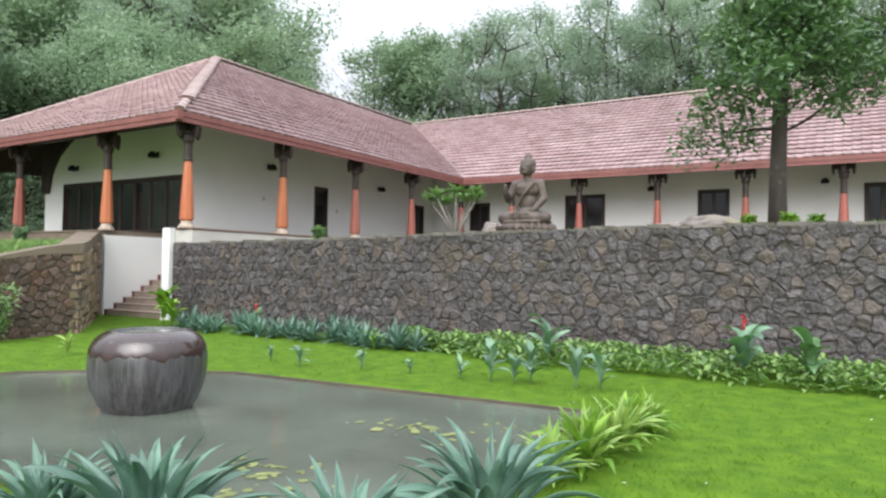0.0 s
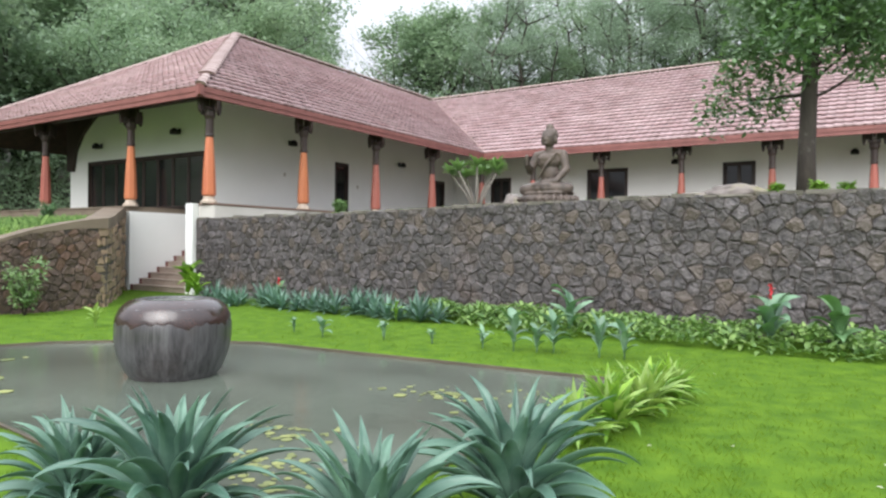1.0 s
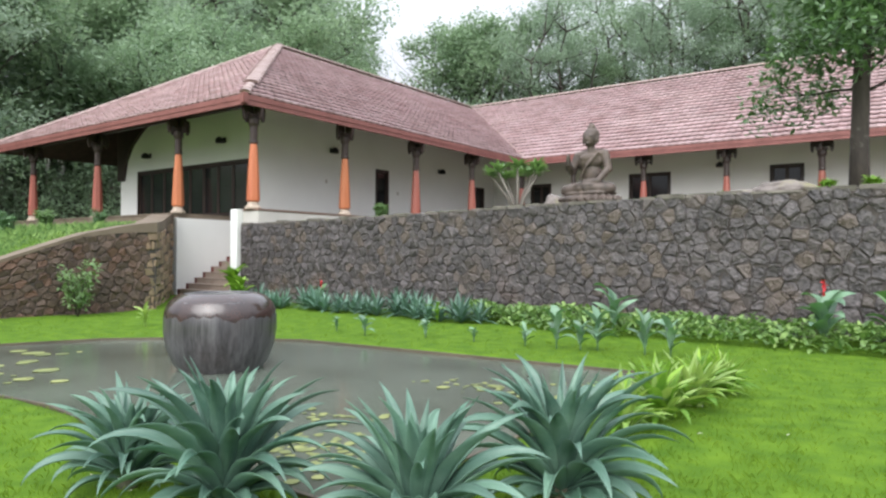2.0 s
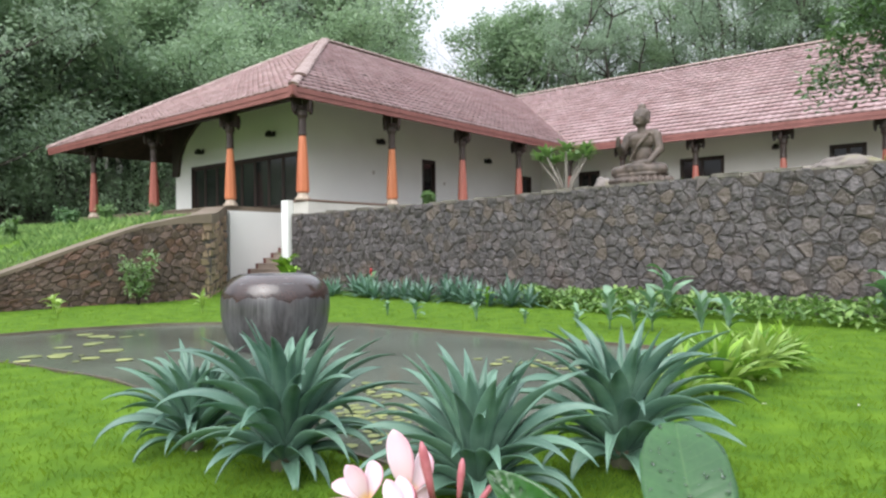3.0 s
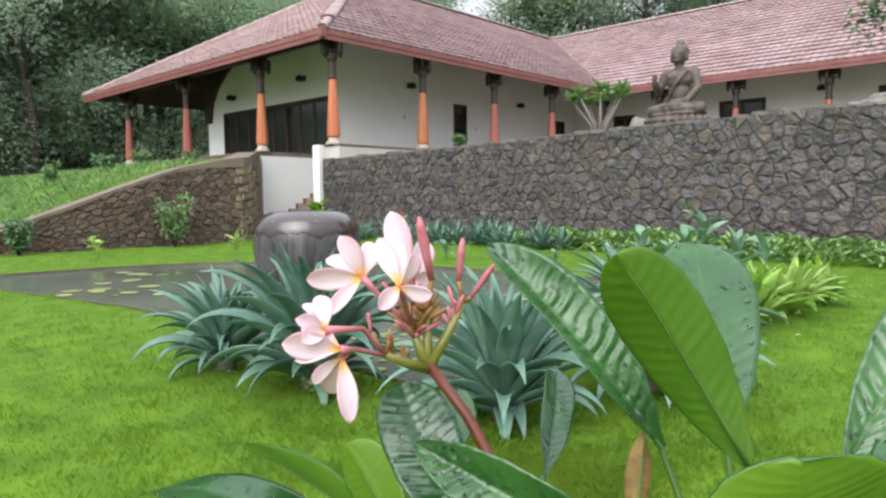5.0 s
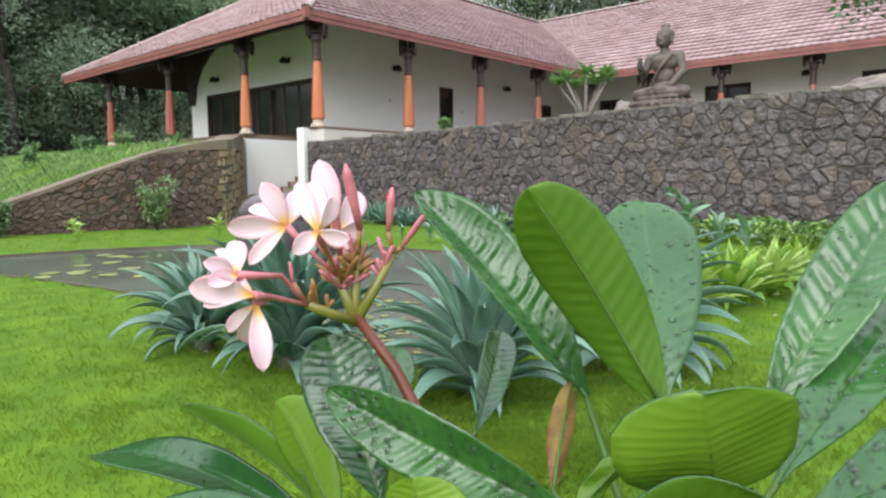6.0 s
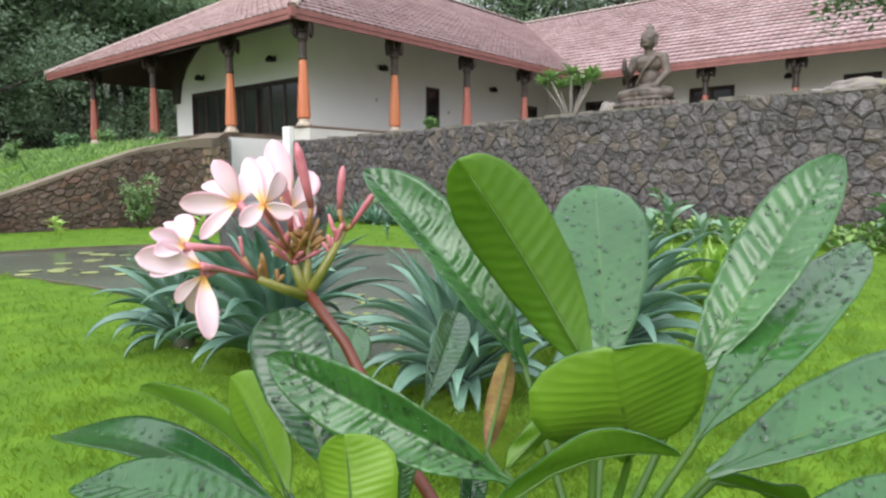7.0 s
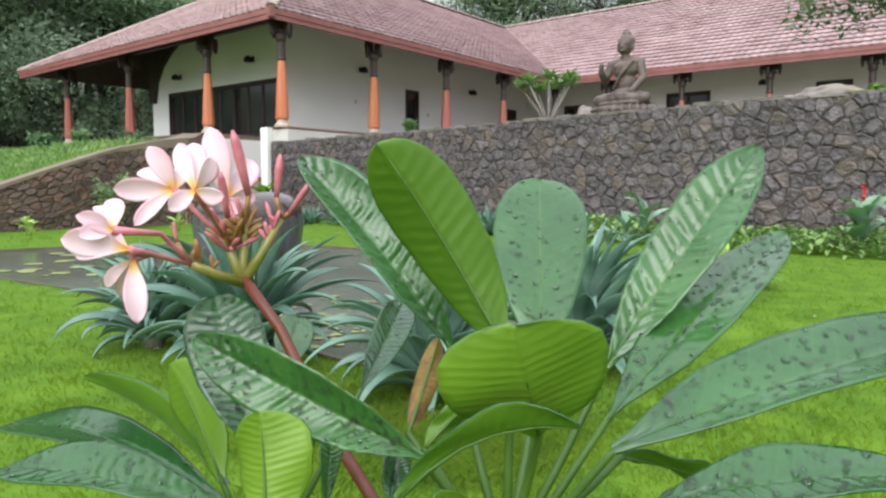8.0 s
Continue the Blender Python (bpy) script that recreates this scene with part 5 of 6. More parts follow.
bm = bmesh.new()
blob(bm, (0, 0, 0.06), (0.68, 0.44, 0.12))
blob(bm, (-0.08, -0.02, 0.17), (0.66, 0.44, 0.11))
for i in range(13):                             # petals of the seat
    a = math.pi * (1.0 + i / 12)
    blob(bm, (0.60 * math.cos(a), 0.38 * math.sin(a), 0.14), (0.10, 0.07, 0.10), a)
blob(bm, (0.0, -0.02, 0.28), (0.58, 0.38, 0.08))
for s in (-1, 1):                               # crossed legs
    rod(bm, [(0.16 * s, 0.05, 0.42), (0.50 * s, -0.12, 0.37), (0.06 * s, -0.32, 0.38)], [0.16, 0.125, 0.09])
blob(bm, (0.0, -0.30, 0.44), (0.26, 0.10, 0.06))
blob(bm, (0, 0.05, 0.50), (0.25, 0.19, 0.16))
blob(bm, (0, 0.04, 0.72), (0.215, 0.155, 0.26))
blob(bm, (0, 0.03, 0.98), (0.29, 0.165, 0.20))
blob(bm, (0, -0.05, 1.03), (0.24, 0.10, 0.10))
rod(bm, [(0.0, 0.05, 1.14), (0.30, 0.03, 1.10)], [0.10, 0.10])
rod(bm, [(0.0, 0.05, 1.14), (-0.30, 0.03, 1.10)], [0.10, 0.10])
rod(bm, [(0.31, 0.03, 1.09), (0.40, 0.0, 0.78), (0.28, -0.22, 0.52), (0.03, -0.32, 0.50)], [0.10, 0.085, 0.065, 0.05])
rod(bm, [(-0.31, 0.03, 1.09), (-0.42, -0.05, 0.78), (-0.38, -0.26, 0.90), (-0.36, -0.30, 1.06)], [0.10, 0.085, 0.062, 0.045])
rod(bm, [(0.22, -0.10, 1.12), (0.0, -0.17, 0.86), (-0.18, -0.12, 0.60)], [0.03, 0.035, 0.03])
rod(bm, [(0, 0.02, 1.16), (0, 0.0, 1.34)], [0.09, 0.085])
blob(bm, (0, -0.02, 1.44), (0.155, 0.16, 0.19))
blob(bm, (0, 0.03, 1.52), (0.175, 0.17, 0.15))
blob(bm, (0, 0.03, 1.68), (0.085, 0.085, 0.085))
blob(bm, (0, -0.165, 1.42), (0.025, 0.03, 0.05))
blob(bm, (0, -0.14, 1.33), (0.06, 0.04, 0.03))
for s in (-1, 1):
    blob(bm, (0.165 * s, 0.0, 1.41), (0.02, 0.04, 0.10))
    blob(bm, (0.06 * s, -0.15, 1.475), (0.05, 0.025, 0.015))
statue = solid("statue", bm, M_STATUE, "weathered brown stone seated statue on a lotus seat", "statue", smooth=True)
statue.matrix_world = pose(10.92, 0.72, 2.32, 0, 0, -4)
rm = statue.modifiers.new("Remesh", "REMESH")
rm.mode, rm.voxel_size, rm.use_smooth_shade = "VOXEL", 0.014, True
sm = statue.modifiers.new("Smooth", "SMOOTH")
sm.iterations, sm.factor = 5, 0.5


def boulder(name, at, radii, seed, label, turn=0.0, mat=M_ROCK):
    bm = bmesh.new()
    bmesh.ops.create_icosphere(bm, subdivisions=4, radius=1.0)
    for v in bm.verts:
        p = v.co * 1.3 + Vector((seed, 0, 0))
        v.co *= 1 + 0.26 * noise.noise(p) + 0.12 * noise.noise(p * 3) + 0.05 * noise.noise(p * 8)
        if v.co.z < -0.45:
            v.co.z = -0.45 + (v.co.z + 0.45) * 0.1
        v.co = Vector((v.co.x * radii[0], v.co.y * radii[1], v.co.z * radii[2]))
    ob = solid(name, bm, mat, label, "rock", smooth=True)
    ob.matrix_world = pose(*at, 0, 0, turn)


boulder("boulder", (14.58, 0.58, 2.49), (0.50, 0.30, 0.18), 2, "long pale grey boulder lying on the wall", -4)
boulder("boulder", (13.9, 0.5, 2.42), (0.30, 0.25, 0.10), 5, "flat mossy rock on the wall", 8)
boulder("boulder", (10.12, 0.62, 2.38), (0.22, 0.26, 0.24), 9, "rough pale rock beside the statue seat", 30)

M_LAMP = material("black_lamp_metal", (0.008, 0.008, 0.008), (0.025, 0.025, 0.025), 5, 0.4, 0, 30, metal=0.5)


def wall_lamp(at, facing):
    t = thing("wall_lamp", at, "small black wall lamp on a bracket", "lamp", "lamps on the walls")
    part("plate", boxed((-0.08, -0.02, -0.1), (0.08, 0.0, 0.1), 0.008), M_LAMP, t)
    part("arm", boxed((-0.02, -0.2, -0.02), (0.02, -0.02, 0.02), 0.006), M_LAMP, t)
    vs, fs = lathe([(0.0, 0.10), (0.06, 0.09), (0.15, 0.0), (0.15, -0.12), (0.12, -0.13), (0.0, -0.12)], 12)
    ob = part("shade", mesh_from(vs, fs, "shade", M_LAMP, True), M_LAMP, t)
    ob.location = (0, -0.22, 0)
    t.rotation_euler.z = facing


for y, z in ((6.1, 5.32), (13.1, 5.22)):
    wall_lamp((WX, y, z), radians(90))
for x, z in ((-3.9, 5.38), (-8.7, 5.2)):
    wall_lamp((x, WY, z), 0)
for x in (9.2, 15.9, 22.5):
    wall_lamp((x, BY, 5.25), 0)
for y, z in ((5.85, 4.1), (10.1, 3.95)):
    t = thing("switch_box", (WX, y, z), "small grey switch box on the white wall", "switch", "switch boxes")
    part("cover", boxed((0.0, -0.05, -0.07), (0.03, 0.05, 0.07), 0.006), M_PLINTH, t)
# curved timber brace at the open end of the veranda
prof = [(-10.95, 4.3), (-10.55, 4.3), (-10.35, 5.1), (-9.9, 5.7), (-9.2, 6.2), (-8.4, 6.6), (-8.4, 7.2), (-10.95, 7.2)]
vs = [(x, 2.36, z) for x, z in prof] + [(x, 2.49, z) for x, z in prof]
m = len(prof)
part("brace", mesh_from(vs, [tuple(range(m)), tuple(range(2 * m - 1, m - 1, -1))] + [(i, m + i, m + (i + 1) % m, (i + 1) % m) for i in range(m)], "brace", M_DARKWOOD),
     M_DARKWOOD, house, "dark curved timber brace")

# ---- the frangipani in the foreground ----
M_PL_TOP = leafy("frangipani_leaf_top", (0.008, 0.046, 0.010), (0.036, 0.126, 0.028), 14.0, 0.2, (0.15, 0.36, 0.02), 0.3, coat=0.2, bump=0.2, fine=220, glow=0.1)
M_PL_UNDER = leafy("frangipani_leaf_underside", (0.095, 0.22, 0.016), (0.19, 0.345, 0.03), 14.0, 0.42, (0.34, 0.62, 0.03), 0.28, coat=0.15, bump=0.15, fine=220, glow=0.5)


def add_veins(m, vein, share, relief):
    """Pale midrib and side veins, and the quilted relief between them, laid out along the leaf."""
    nt = m.node_tree
    b = nt.nodes["Principled BSDF"]

    def calc(op, a, c=None, d=None):
        n = nt.nodes.new("ShaderNodeMath")
        n.operation = op
        for i, v in enumerate((a, c, d)):
            if v is None:
                continue
            if isinstance(v, (int, float)):
                n.inputs[i].default_value = v
            else:
                nt.links.new(v, n.inputs[i])
        return n.outputs[0]
    uv = nt.nodes.new("ShaderNodeUVMap")
    uv.uv_map = "leaf"
    sp = nt.nodes.new("ShaderNodeSeparateXYZ")
    nt.links.new(uv.outputs[0], sp.inputs[0])
    wob = nt.nodes.new("ShaderNodeTexNoise")
    wob.inputs["Scale"].default_value = 7.0
    nt.links.new(uv.outputs[0], wob.inputs["Vector"])
    t = calc("ABSOLUTE", calc("MULTIPLY_ADD", sp.outputs["Y"], 2.0, -1.0))
    ph = calc("ADD", calc("MULTIPLY_ADD", sp.outputs["X"], 17.0, calc("MULTIPLY", t, -1.5)), calc("MULTIPLY", wob.outputs["Fac"], 0.35))
    d = calc("ABSOLUTE", calc("SUBTRACT", calc("FRACT", ph), 0.5))          # 0 on a vein
    side = calc("MULTIPLY", calc("SUBTRACT", 1.0, calc("SMOOTH_MIN", calc("MULTIPLY", d, 13.0), 1.0, 0.1)), 0.55)
    mid = calc("SUBTRACT", 1.0, calc("SMOOTH_MIN", calc("MULTIPLY", t, 22.0), 1.0, 0.1))
    f = calc("MINIMUM", calc("MAXIMUM", calc("MAXIMUM", side, mid), 0.0), 1.0)
    mx = nt.nodes.new("ShaderNodeMix")
    mx.data_type = "RGBA"
    nt.links.new(calc("MULTIPLY", f, share), mx.inputs["Factor"])
    nt.links.new(b.inputs["Base Color"].links[0].from_socket, mx.inputs["A"])
    mx.inputs["B"].default_value = (*vein, 1)
    nt.links.new(mx.outputs["Result"], b.inputs["Base Color"])
    bp = nt.nodes.new("ShaderNodeBump")
    bp.inputs["Strength"].default_value, bp.inputs["Distance"].default_value = 1.0, relief
    nt.links.new(calc("SUBTRACT", calc("SQRT", d), calc("MULTIPLY", mid, 0.5)), bp.inputs["Height"])
    old = b.inputs["Normal"].links
    if old:
        nt.links.new(old[0].from_socket, bp.inputs["Normal"])
    nt.links.new(bp.outputs["Normal"], b.inputs["Normal"])


add_veins(M_PL_TOP, (0.16, 0.30, 0.08), 0.14, 0.0002)
add_veins(M_PL_UNDER, (0.07, 0.16, 0.012), 0.34, -0.0002)
M_PL_LEAFSTALK = leafy("leaf_stalk", (0.03, 0.085, 0.010), (0.08, 0.165, 0.020), 20, 0.55, (0.2, 0.35, 0.03), 0.15, coat=0.0, bump=0.1, fine=200, glow=0.15)
M_PL_STEM = material("red_green_stem", (0.075, 0.014, 0.009), (0.165, 0.040, 0.018), 40, 0.5, 0.2, 300)
M_PL_STALK = material("yellow_green_stalk", (0.11, 0.13, 0.018), (0.25, 0.22, 0.045), 60, 0.4, 0.2, 300, coat=0.2)
M_PL_BUD = material("russet_bud", (0.16, 0.07, 0.02), (0.34, 0.19, 0.06), 80, 0.45, 0.1, 300)
M_PL_PINK = material("pink_pedicel", (0.34, 0.07, 0.095), (0.56, 0.21, 0.235), 60, 0.4, 0.1, 300, coat=0.2)
M_PL_WOOD = material("frangipani_bark", (0.06, 0.07, 0.04), (0.15, 0.16, 0.10), 30, 0.8, 0.5, 150)
M_DROP = bpy.data.materials.new("water_drop")
M_DROP.use_nodes = True
db = M_DROP.node_tree.nodes["Principled BSDF"]
db.inputs["Transmission Weight"].default_value = 1.0
db.inputs["Roughness"].default_value = 0.02
db.inputs["IOR"].default_value = 1.33
# petals: yellow at the throat, white, flushed pink towards the rim
M_PETAL = leafy("frangipani_petal", (0.80, 0.62, 0.64), (0.88, 0.80, 0.80), 60, 0.45, (0.9, 0.75, 0.78), 0.05, bump=0.08, fine=300, glow=0.3)
pt = M_PETAL.node_tree
pu = pt.nodes.new("ShaderNodeUVMap")
pu.uv_map = "petal"
ps = pt.nodes.new("ShaderNodeSeparateXYZ")
pt.links.new(pu.outputs[0], ps.inputs[0])
pr = pt.nodes.new("ShaderNodeValToRGB")
pr.color_ramp.elements[0].position, pr.color_ramp.elements[0].color = 0.0, (0.85, 0.36, 0.03, 1)
pr.color_ramp.elements[1].position, pr.color_ramp.elements[1].color = 1.0, (0.88, 0.62, 0.70, 1)
for pos, colr in ((0.13, (0.88, 0.55, 0.14, 1)), (0.30, (0.82, 0.66, 0.67, 1)), (0.6, (0.83, 0.67, 0.72, 1)), (0.85, (0.80, 0.60, 0.67, 1))):
    el = pr.color_ramp.elements.new(pos)
    el.color = colr
pt.links.new(ps.outputs["X"], pr.inputs["Fac"])
pe = pt.nodes.new("ShaderNodeMath")             # one edge of each petal is rosy
pe.operation = "POWER"
pt.links.new(ps.outputs["Y"], pe.inputs[0])
pe.inputs[1].default_value = 9.0
px = pt.nodes.new("ShaderNodeMix")
px.data_type = "RGBA"
px.inputs["B"].default_value = (0.85, 0.42, 0.52, 1)
pt.links.new(pe.outputs[0], px.inputs["Factor"])
pt.links.new(pr.outputs["Color"], px.inputs["A"])
pt.links.new(px.outputs["Result"], pt.nodes["Principled BSDF"].inputs["Base Color"])
M_PL_WITHER = material("withered_leaf", (0.10, 0.05, 0.01), (0.24, 0.17, 0.03), 60, 0.6, 0.3, 200, stain=((0.09, 0.025, 0.015), 40.0, 0.5, 0.8))

plumeria = thing("frangipani", (16.62, -12.14, land(16.62, -12.14)), "rain-wet frangipani with pink-white blossom and large ribbed leaves", "plant")
PB = plumeria.location.copy()
WHORL_A, WHORL_B, WHORL_C = Vector((16.545, -12.225, 0.68)), Vector((16.665, -12.165, 0.715)), Vector((16.43, -12.17, 0.62))
drop_rnd = random.Random(6)
dv, df = lathe([(1.0, 0.0), (0.88, 0.25), (0.55, 0.45), (0.0, 0.55)], 8)


def plumeria_leaf(base, tip, normal, half, arch, fold, whorl, drops=90, quilt=0.25, big=1.1, top=None, under=None, pointed=False):
    base, tip, nrm = Vector(base), Vector(tip), Vector(normal)
    axis = tip - base
    L = axis.length
    d = axis / L
    side = d.cross(nrm).normalized()
    nrm = side.cross(d).normalized()
    n, ac = 128, 14
    S = (0.0, 0.05, 0.12, 0.25, 0.45, 0.65, 0.8, 0.9, 0.96, 0.985, 1.0)
    W = (0.10, 0.17, 0.38, 0.72, 0.98, 1.0, 0.82, 0.56, 0.32, 0.18, 0.03) if pointed else (0.10, 0.15, 0.32, 0.62, 0.90, 1.0, 0.95, 0.76, 0.52, 0.34, 0.05)
    wob = drop_rnd.uniform(0, 6)

    def skin(s, t):
        w = half * blend(s, S, W)
        rib = quilt * (0.0013 + 0.0006 * math.sin(s * 23 + wob)) * (abs(math.cos(math.pi * (s * 17 - abs(t) * 1.4 + 0.12 * math.sin(s * 31 + t * 5 + wob)))) - 0.5) * min(1, abs(t) * 6) * (1 - abs(t) ** 3) * min(1, w / 0.012)
        p = base + d * (L * s) + side * (t * w) + nrm * (4 * arch * L * s * (1 - s) + fold * abs(t) ** 1.4 * w + rib)
        p += nrm * (-0.0016 * math.exp(-(t / 0.09) ** 2) + 0.0022 * math.sin(s * 9 + wob + t * 2) * abs(t))
        return p - PB
    m = ac + 1
    vs = [skin(i / n, 2 * k / ac - 1) for i in range(n + 1) for k in range(m)]
    vs += [v - nrm * 0.0011 for v in vs]
    o = (n + 1) * m
    fs = [(i * m + k, (i + 1) * m + k, (i + 1) * m + k + 1, i * m + k + 1) for i in range(n) for k in range(ac)]
    lower = [tuple(reversed([j + o for j in f])) for f in fs]
    if (vs[1] - vs[0]).cross(vs[m] - vs[0]).dot(nrm) > 0:
        fs, lower = [f[::-1] for f in fs], [f[::-1] for f in lower]
    edge = [i * m for i in range(n + 1)] + [n * m + k for k in range(1, m)] + [i * m + m - 1 for i in range(n - 1, -1, -1)]
    rim = [(a, b, b + o, a + o) for a, b in zip(edge, edge[1:])]
    me = mesh_from(vs, fs + lower + rim, "leaf", top or M_PL_TOP, True)
    me.materials.append(under or M_PL_UNDER)
    lay = me.uv_layers.new(name="leaf")
    for lp in me.loops:
        j = lp.vertex_index % o
        lay.data[lp.index].uv = ((j // m) / n, (j % m) / ac)
    me.polygons.foreach_set("material_index", [0] * len(fs) + [1] * len(lower) + [0] * len(rim))
    leaf = part("leaf", me, M_PL_TOP, plumeria, "withered brown leaf" if top else "")
    # midrib and leaf stalk
    mid = [skin(s, 0) - nrm * 0.0005 for s in (0.02, 0.2, 0.4, 0.6, 0.8, 0.96)]
    part("midrib", mesh_from(*tube(mid, [0.0014, 0.0012, 0.001, 0.0008, 0.0006, 0.0003], 6), "midrib", M_PL_LEAFSTALK, True), M_PL_LEAFSTALK, leaf, "raised green midrib")
    bend = (base + whorl) / 2 - PB + Vector((0, 0, -0.004))
    part("stalk", mesh_from(*tube([whorl - PB, bend, skin(0.0, 0), skin(0.04, 0)], [0.0036, 0.0028, 0.0022, 0.0018], 7), "stalk", M_PL_LEAFSTALK, True), M_PL_LEAFSTALK, leaf, "pale green leaf stalk")
    if nrm.z > -0.2 and drops:
        out = []
        for _ in range(drops):
            s, t = drop_rnd.uniform(0.1, 0.97), drop_rnd.uniform(-0.92, 0.92)
            p = skin(s, t)
            r = drop_rnd.choice((0.0006, 0.0008, 0.001, 0.0013, 0.0018)) * big * drop_rnd.uniform(0.8, 1.2)
            q = nrm.to_track_quat("Z", "Y").to_matrix()
            out.append(([p + q @ (Vector(v) * r) for v in dv], df))
        part("rainwater", mesh_from(*merge(out), "rainwater", M_DROP, True), M_DROP, leaf, "clear rain drops", kind="stuff")


plumeria_leaf((16.587, -12.118, 0.823), (16.456, -12.146, 0.960), (0.71, -0.39, 0.59), 0.0237, 0.05, 0.75, WHORL_B, 170, 2.2, 1.1, pointed=True)
plumeria_leaf((16.659, -12.152, 0.834), (16.597, -12.203, 0.964), (-0.49, 0.87, 0.11), 0.0269, 0.07, 0.4, WHORL_B, 90, 0.4)
plumeria_leaf((16.586, -11.993, 0.785), (16.496, -11.851, 0.947), (0.34, -0.61, 0.72), 0.0465, 0.03, 0.12, WHORL_B, 150, 0.15, 1.5)
plumeria_leaf((16.687, -12.081, 0.820), (16.740, -11.941, 0.970), (0.23, -0.75, 0.62), 0.0246, 0.03, 0.3, WHORL_B, 110, 2.2, 1.1, pointed=True)
plumeria_leaf((16.708, -12.124, 0.801), (16.754, -11.908, 0.904), (-0.03, -0.75, 0.66), 0.0261, 0.03, 0.12, WHORL_B, 210, 0.25, 1.35, pointed=True)
plumeria_leaf((16.687, -12.166, 0.799), (16.696, -12.209, 0.871), (-0.62, 0.64, 0.46), 0.0458, -0.1, 0.1, WHORL_B, 0, 0.3)
plumeria_leaf((16.643, -12.238, 0.774), (16.725, -12.191, 0.820), (-0.45, 0.48, 0.75), 0.0159, 0.14, 0.35, WHORL_B, 40, 0.5)
plumeria_leaf((16.632, -12.200, 0.781), (16.488, -12.259, 0.842), (0.58, -0.78, 0.22), 0.0194, 0.05, 0.6, WHORL_B, 240, 2.0, 1.1, pointed=True)
plumeria_leaf((16.481, -12.209, 0.749), (16.402, -12.189, 0.851), (0.58, -0.59, 0.56), 0.0298, 0.05, 0.12, WHORL_A, 160, 1.2, 1.3)
plumeria_leaf((16.418, -12.193, 0.701), (16.166, -12.191, 0.742), (-0.33, 0.77, 0.55), 0.0207, 0.05, 0.5, WHORL_C, 60, 0.3, 1.1, pointed=True)
plumeria_leaf((16.415, -12.194, 0.705), (16.333, -12.189, 0.784), (-0.42, 0.86, 0.23), 0.0298, 0.03, 0.2, WHORL_C, 0, 0.3)
plumeria_leaf((16.388, -12.180, 0.675), (16.039, -12.232, 0.671), (0.01, -0.10, 0.99), 0.0333, 0.08, 0.15, WHORL_C, 140, 0.3, 1.3, pointed=True)
plumeria_leaf((16.523, -12.254, 0.725), (16.359, -12.329, 0.743), (0.14, -0.07, 0.99), 0.0261, 0.08, 0.25, WHORL_A, 120, 1.6, 1.2)
plumeria_leaf((16.726, -12.153, 0.796), (16.885, -11.941, 0.848), (0.06, -0.39, 0.92), 0.0310, 0.05, 0.3, WHORL_B, 220, 0.25, 1.4, pointed=True)
plumeria_leaf((16.482, -12.106, 0.771), (16.403, -11.968, 0.816), (0.62, 0.10, 0.78), 0.0183, 0.03, 0.3, WHORL_C, 50, 1.0)
plumeria_leaf((16.593, -12.284, 0.755), (16.575, -12.272, 0.816), (-0.46, 0.86, 0.22), 0.0243, 0.05, 0.45, WHORL_A, 0, 0.3)
plumeria_leaf((16.575, -12.250, 0.759), (16.544, -12.236, 0.816), (-0.50, 0.80, 0.30), 0.0158, 0.03, 0.3, WHORL_A, 0, 0.3)
plumeria_leaf((16.755, -12.193, 0.785), (16.863, -12.116, 0.807), (0.14, -0.16, 0.98), 0.0205, 0.06, 0.2, WHORL_B, 90, 1.2, 1.4)
plumeria_leaf((16.540, -12.197, 0.721), (16.528, -12.178, 0.777), (0.85, -0.41, 0.34), 0.0079, 0.02, 0.3, WHORL_A, 30, 1.0)
plumeria_leaf((16.620, -12.189, 0.781), (16.636, -12.165, 0.807), (-0.31, 0.78, 0.40), 0.0085, 0.02, 0.3, WHORL_B, 0, 0.3)
plumeria_leaf((16.723, -12.135, 0.787), (16.757, -12.076, 0.760), (-0.40, 0.46, 0.79), 0.0118, 0.04, 0.2, WHORL_B, 0, 0.3)
plumeria_leaf((16.399, -12.121, 0.774), (16.347, -12.059, 0.808), (0.48, -0.07, 0.87), 0.0187, 0.02, 0.1, WHORL_C, 20, 0.6)
plumeria_leaf((16.596, -12.193, 0.737), (16.584, -12.171, 0.768), (0.69, -0.43, 0.58), 0.0092, 0.03, 0.3, WHORL_A, 30, 1.0)
plumeria_leaf((16.645, -12.164, 0.741), (16.650, -12.218, 0.762), (-0.98, -0.00, 0.21), 0.0106, 0.05, 0.2, WHORL_B, 0, 0.3)
plumeria_leaf((16.599, -12.179, 0.781), (16.572, -12.115, 0.829), (-0.39, 0.70, 0.20), 0.0085, 0.05, 0.9, WHORL_B, 0, 0.5, top=M_PL_WITHER, under=M_PL_WITHER)

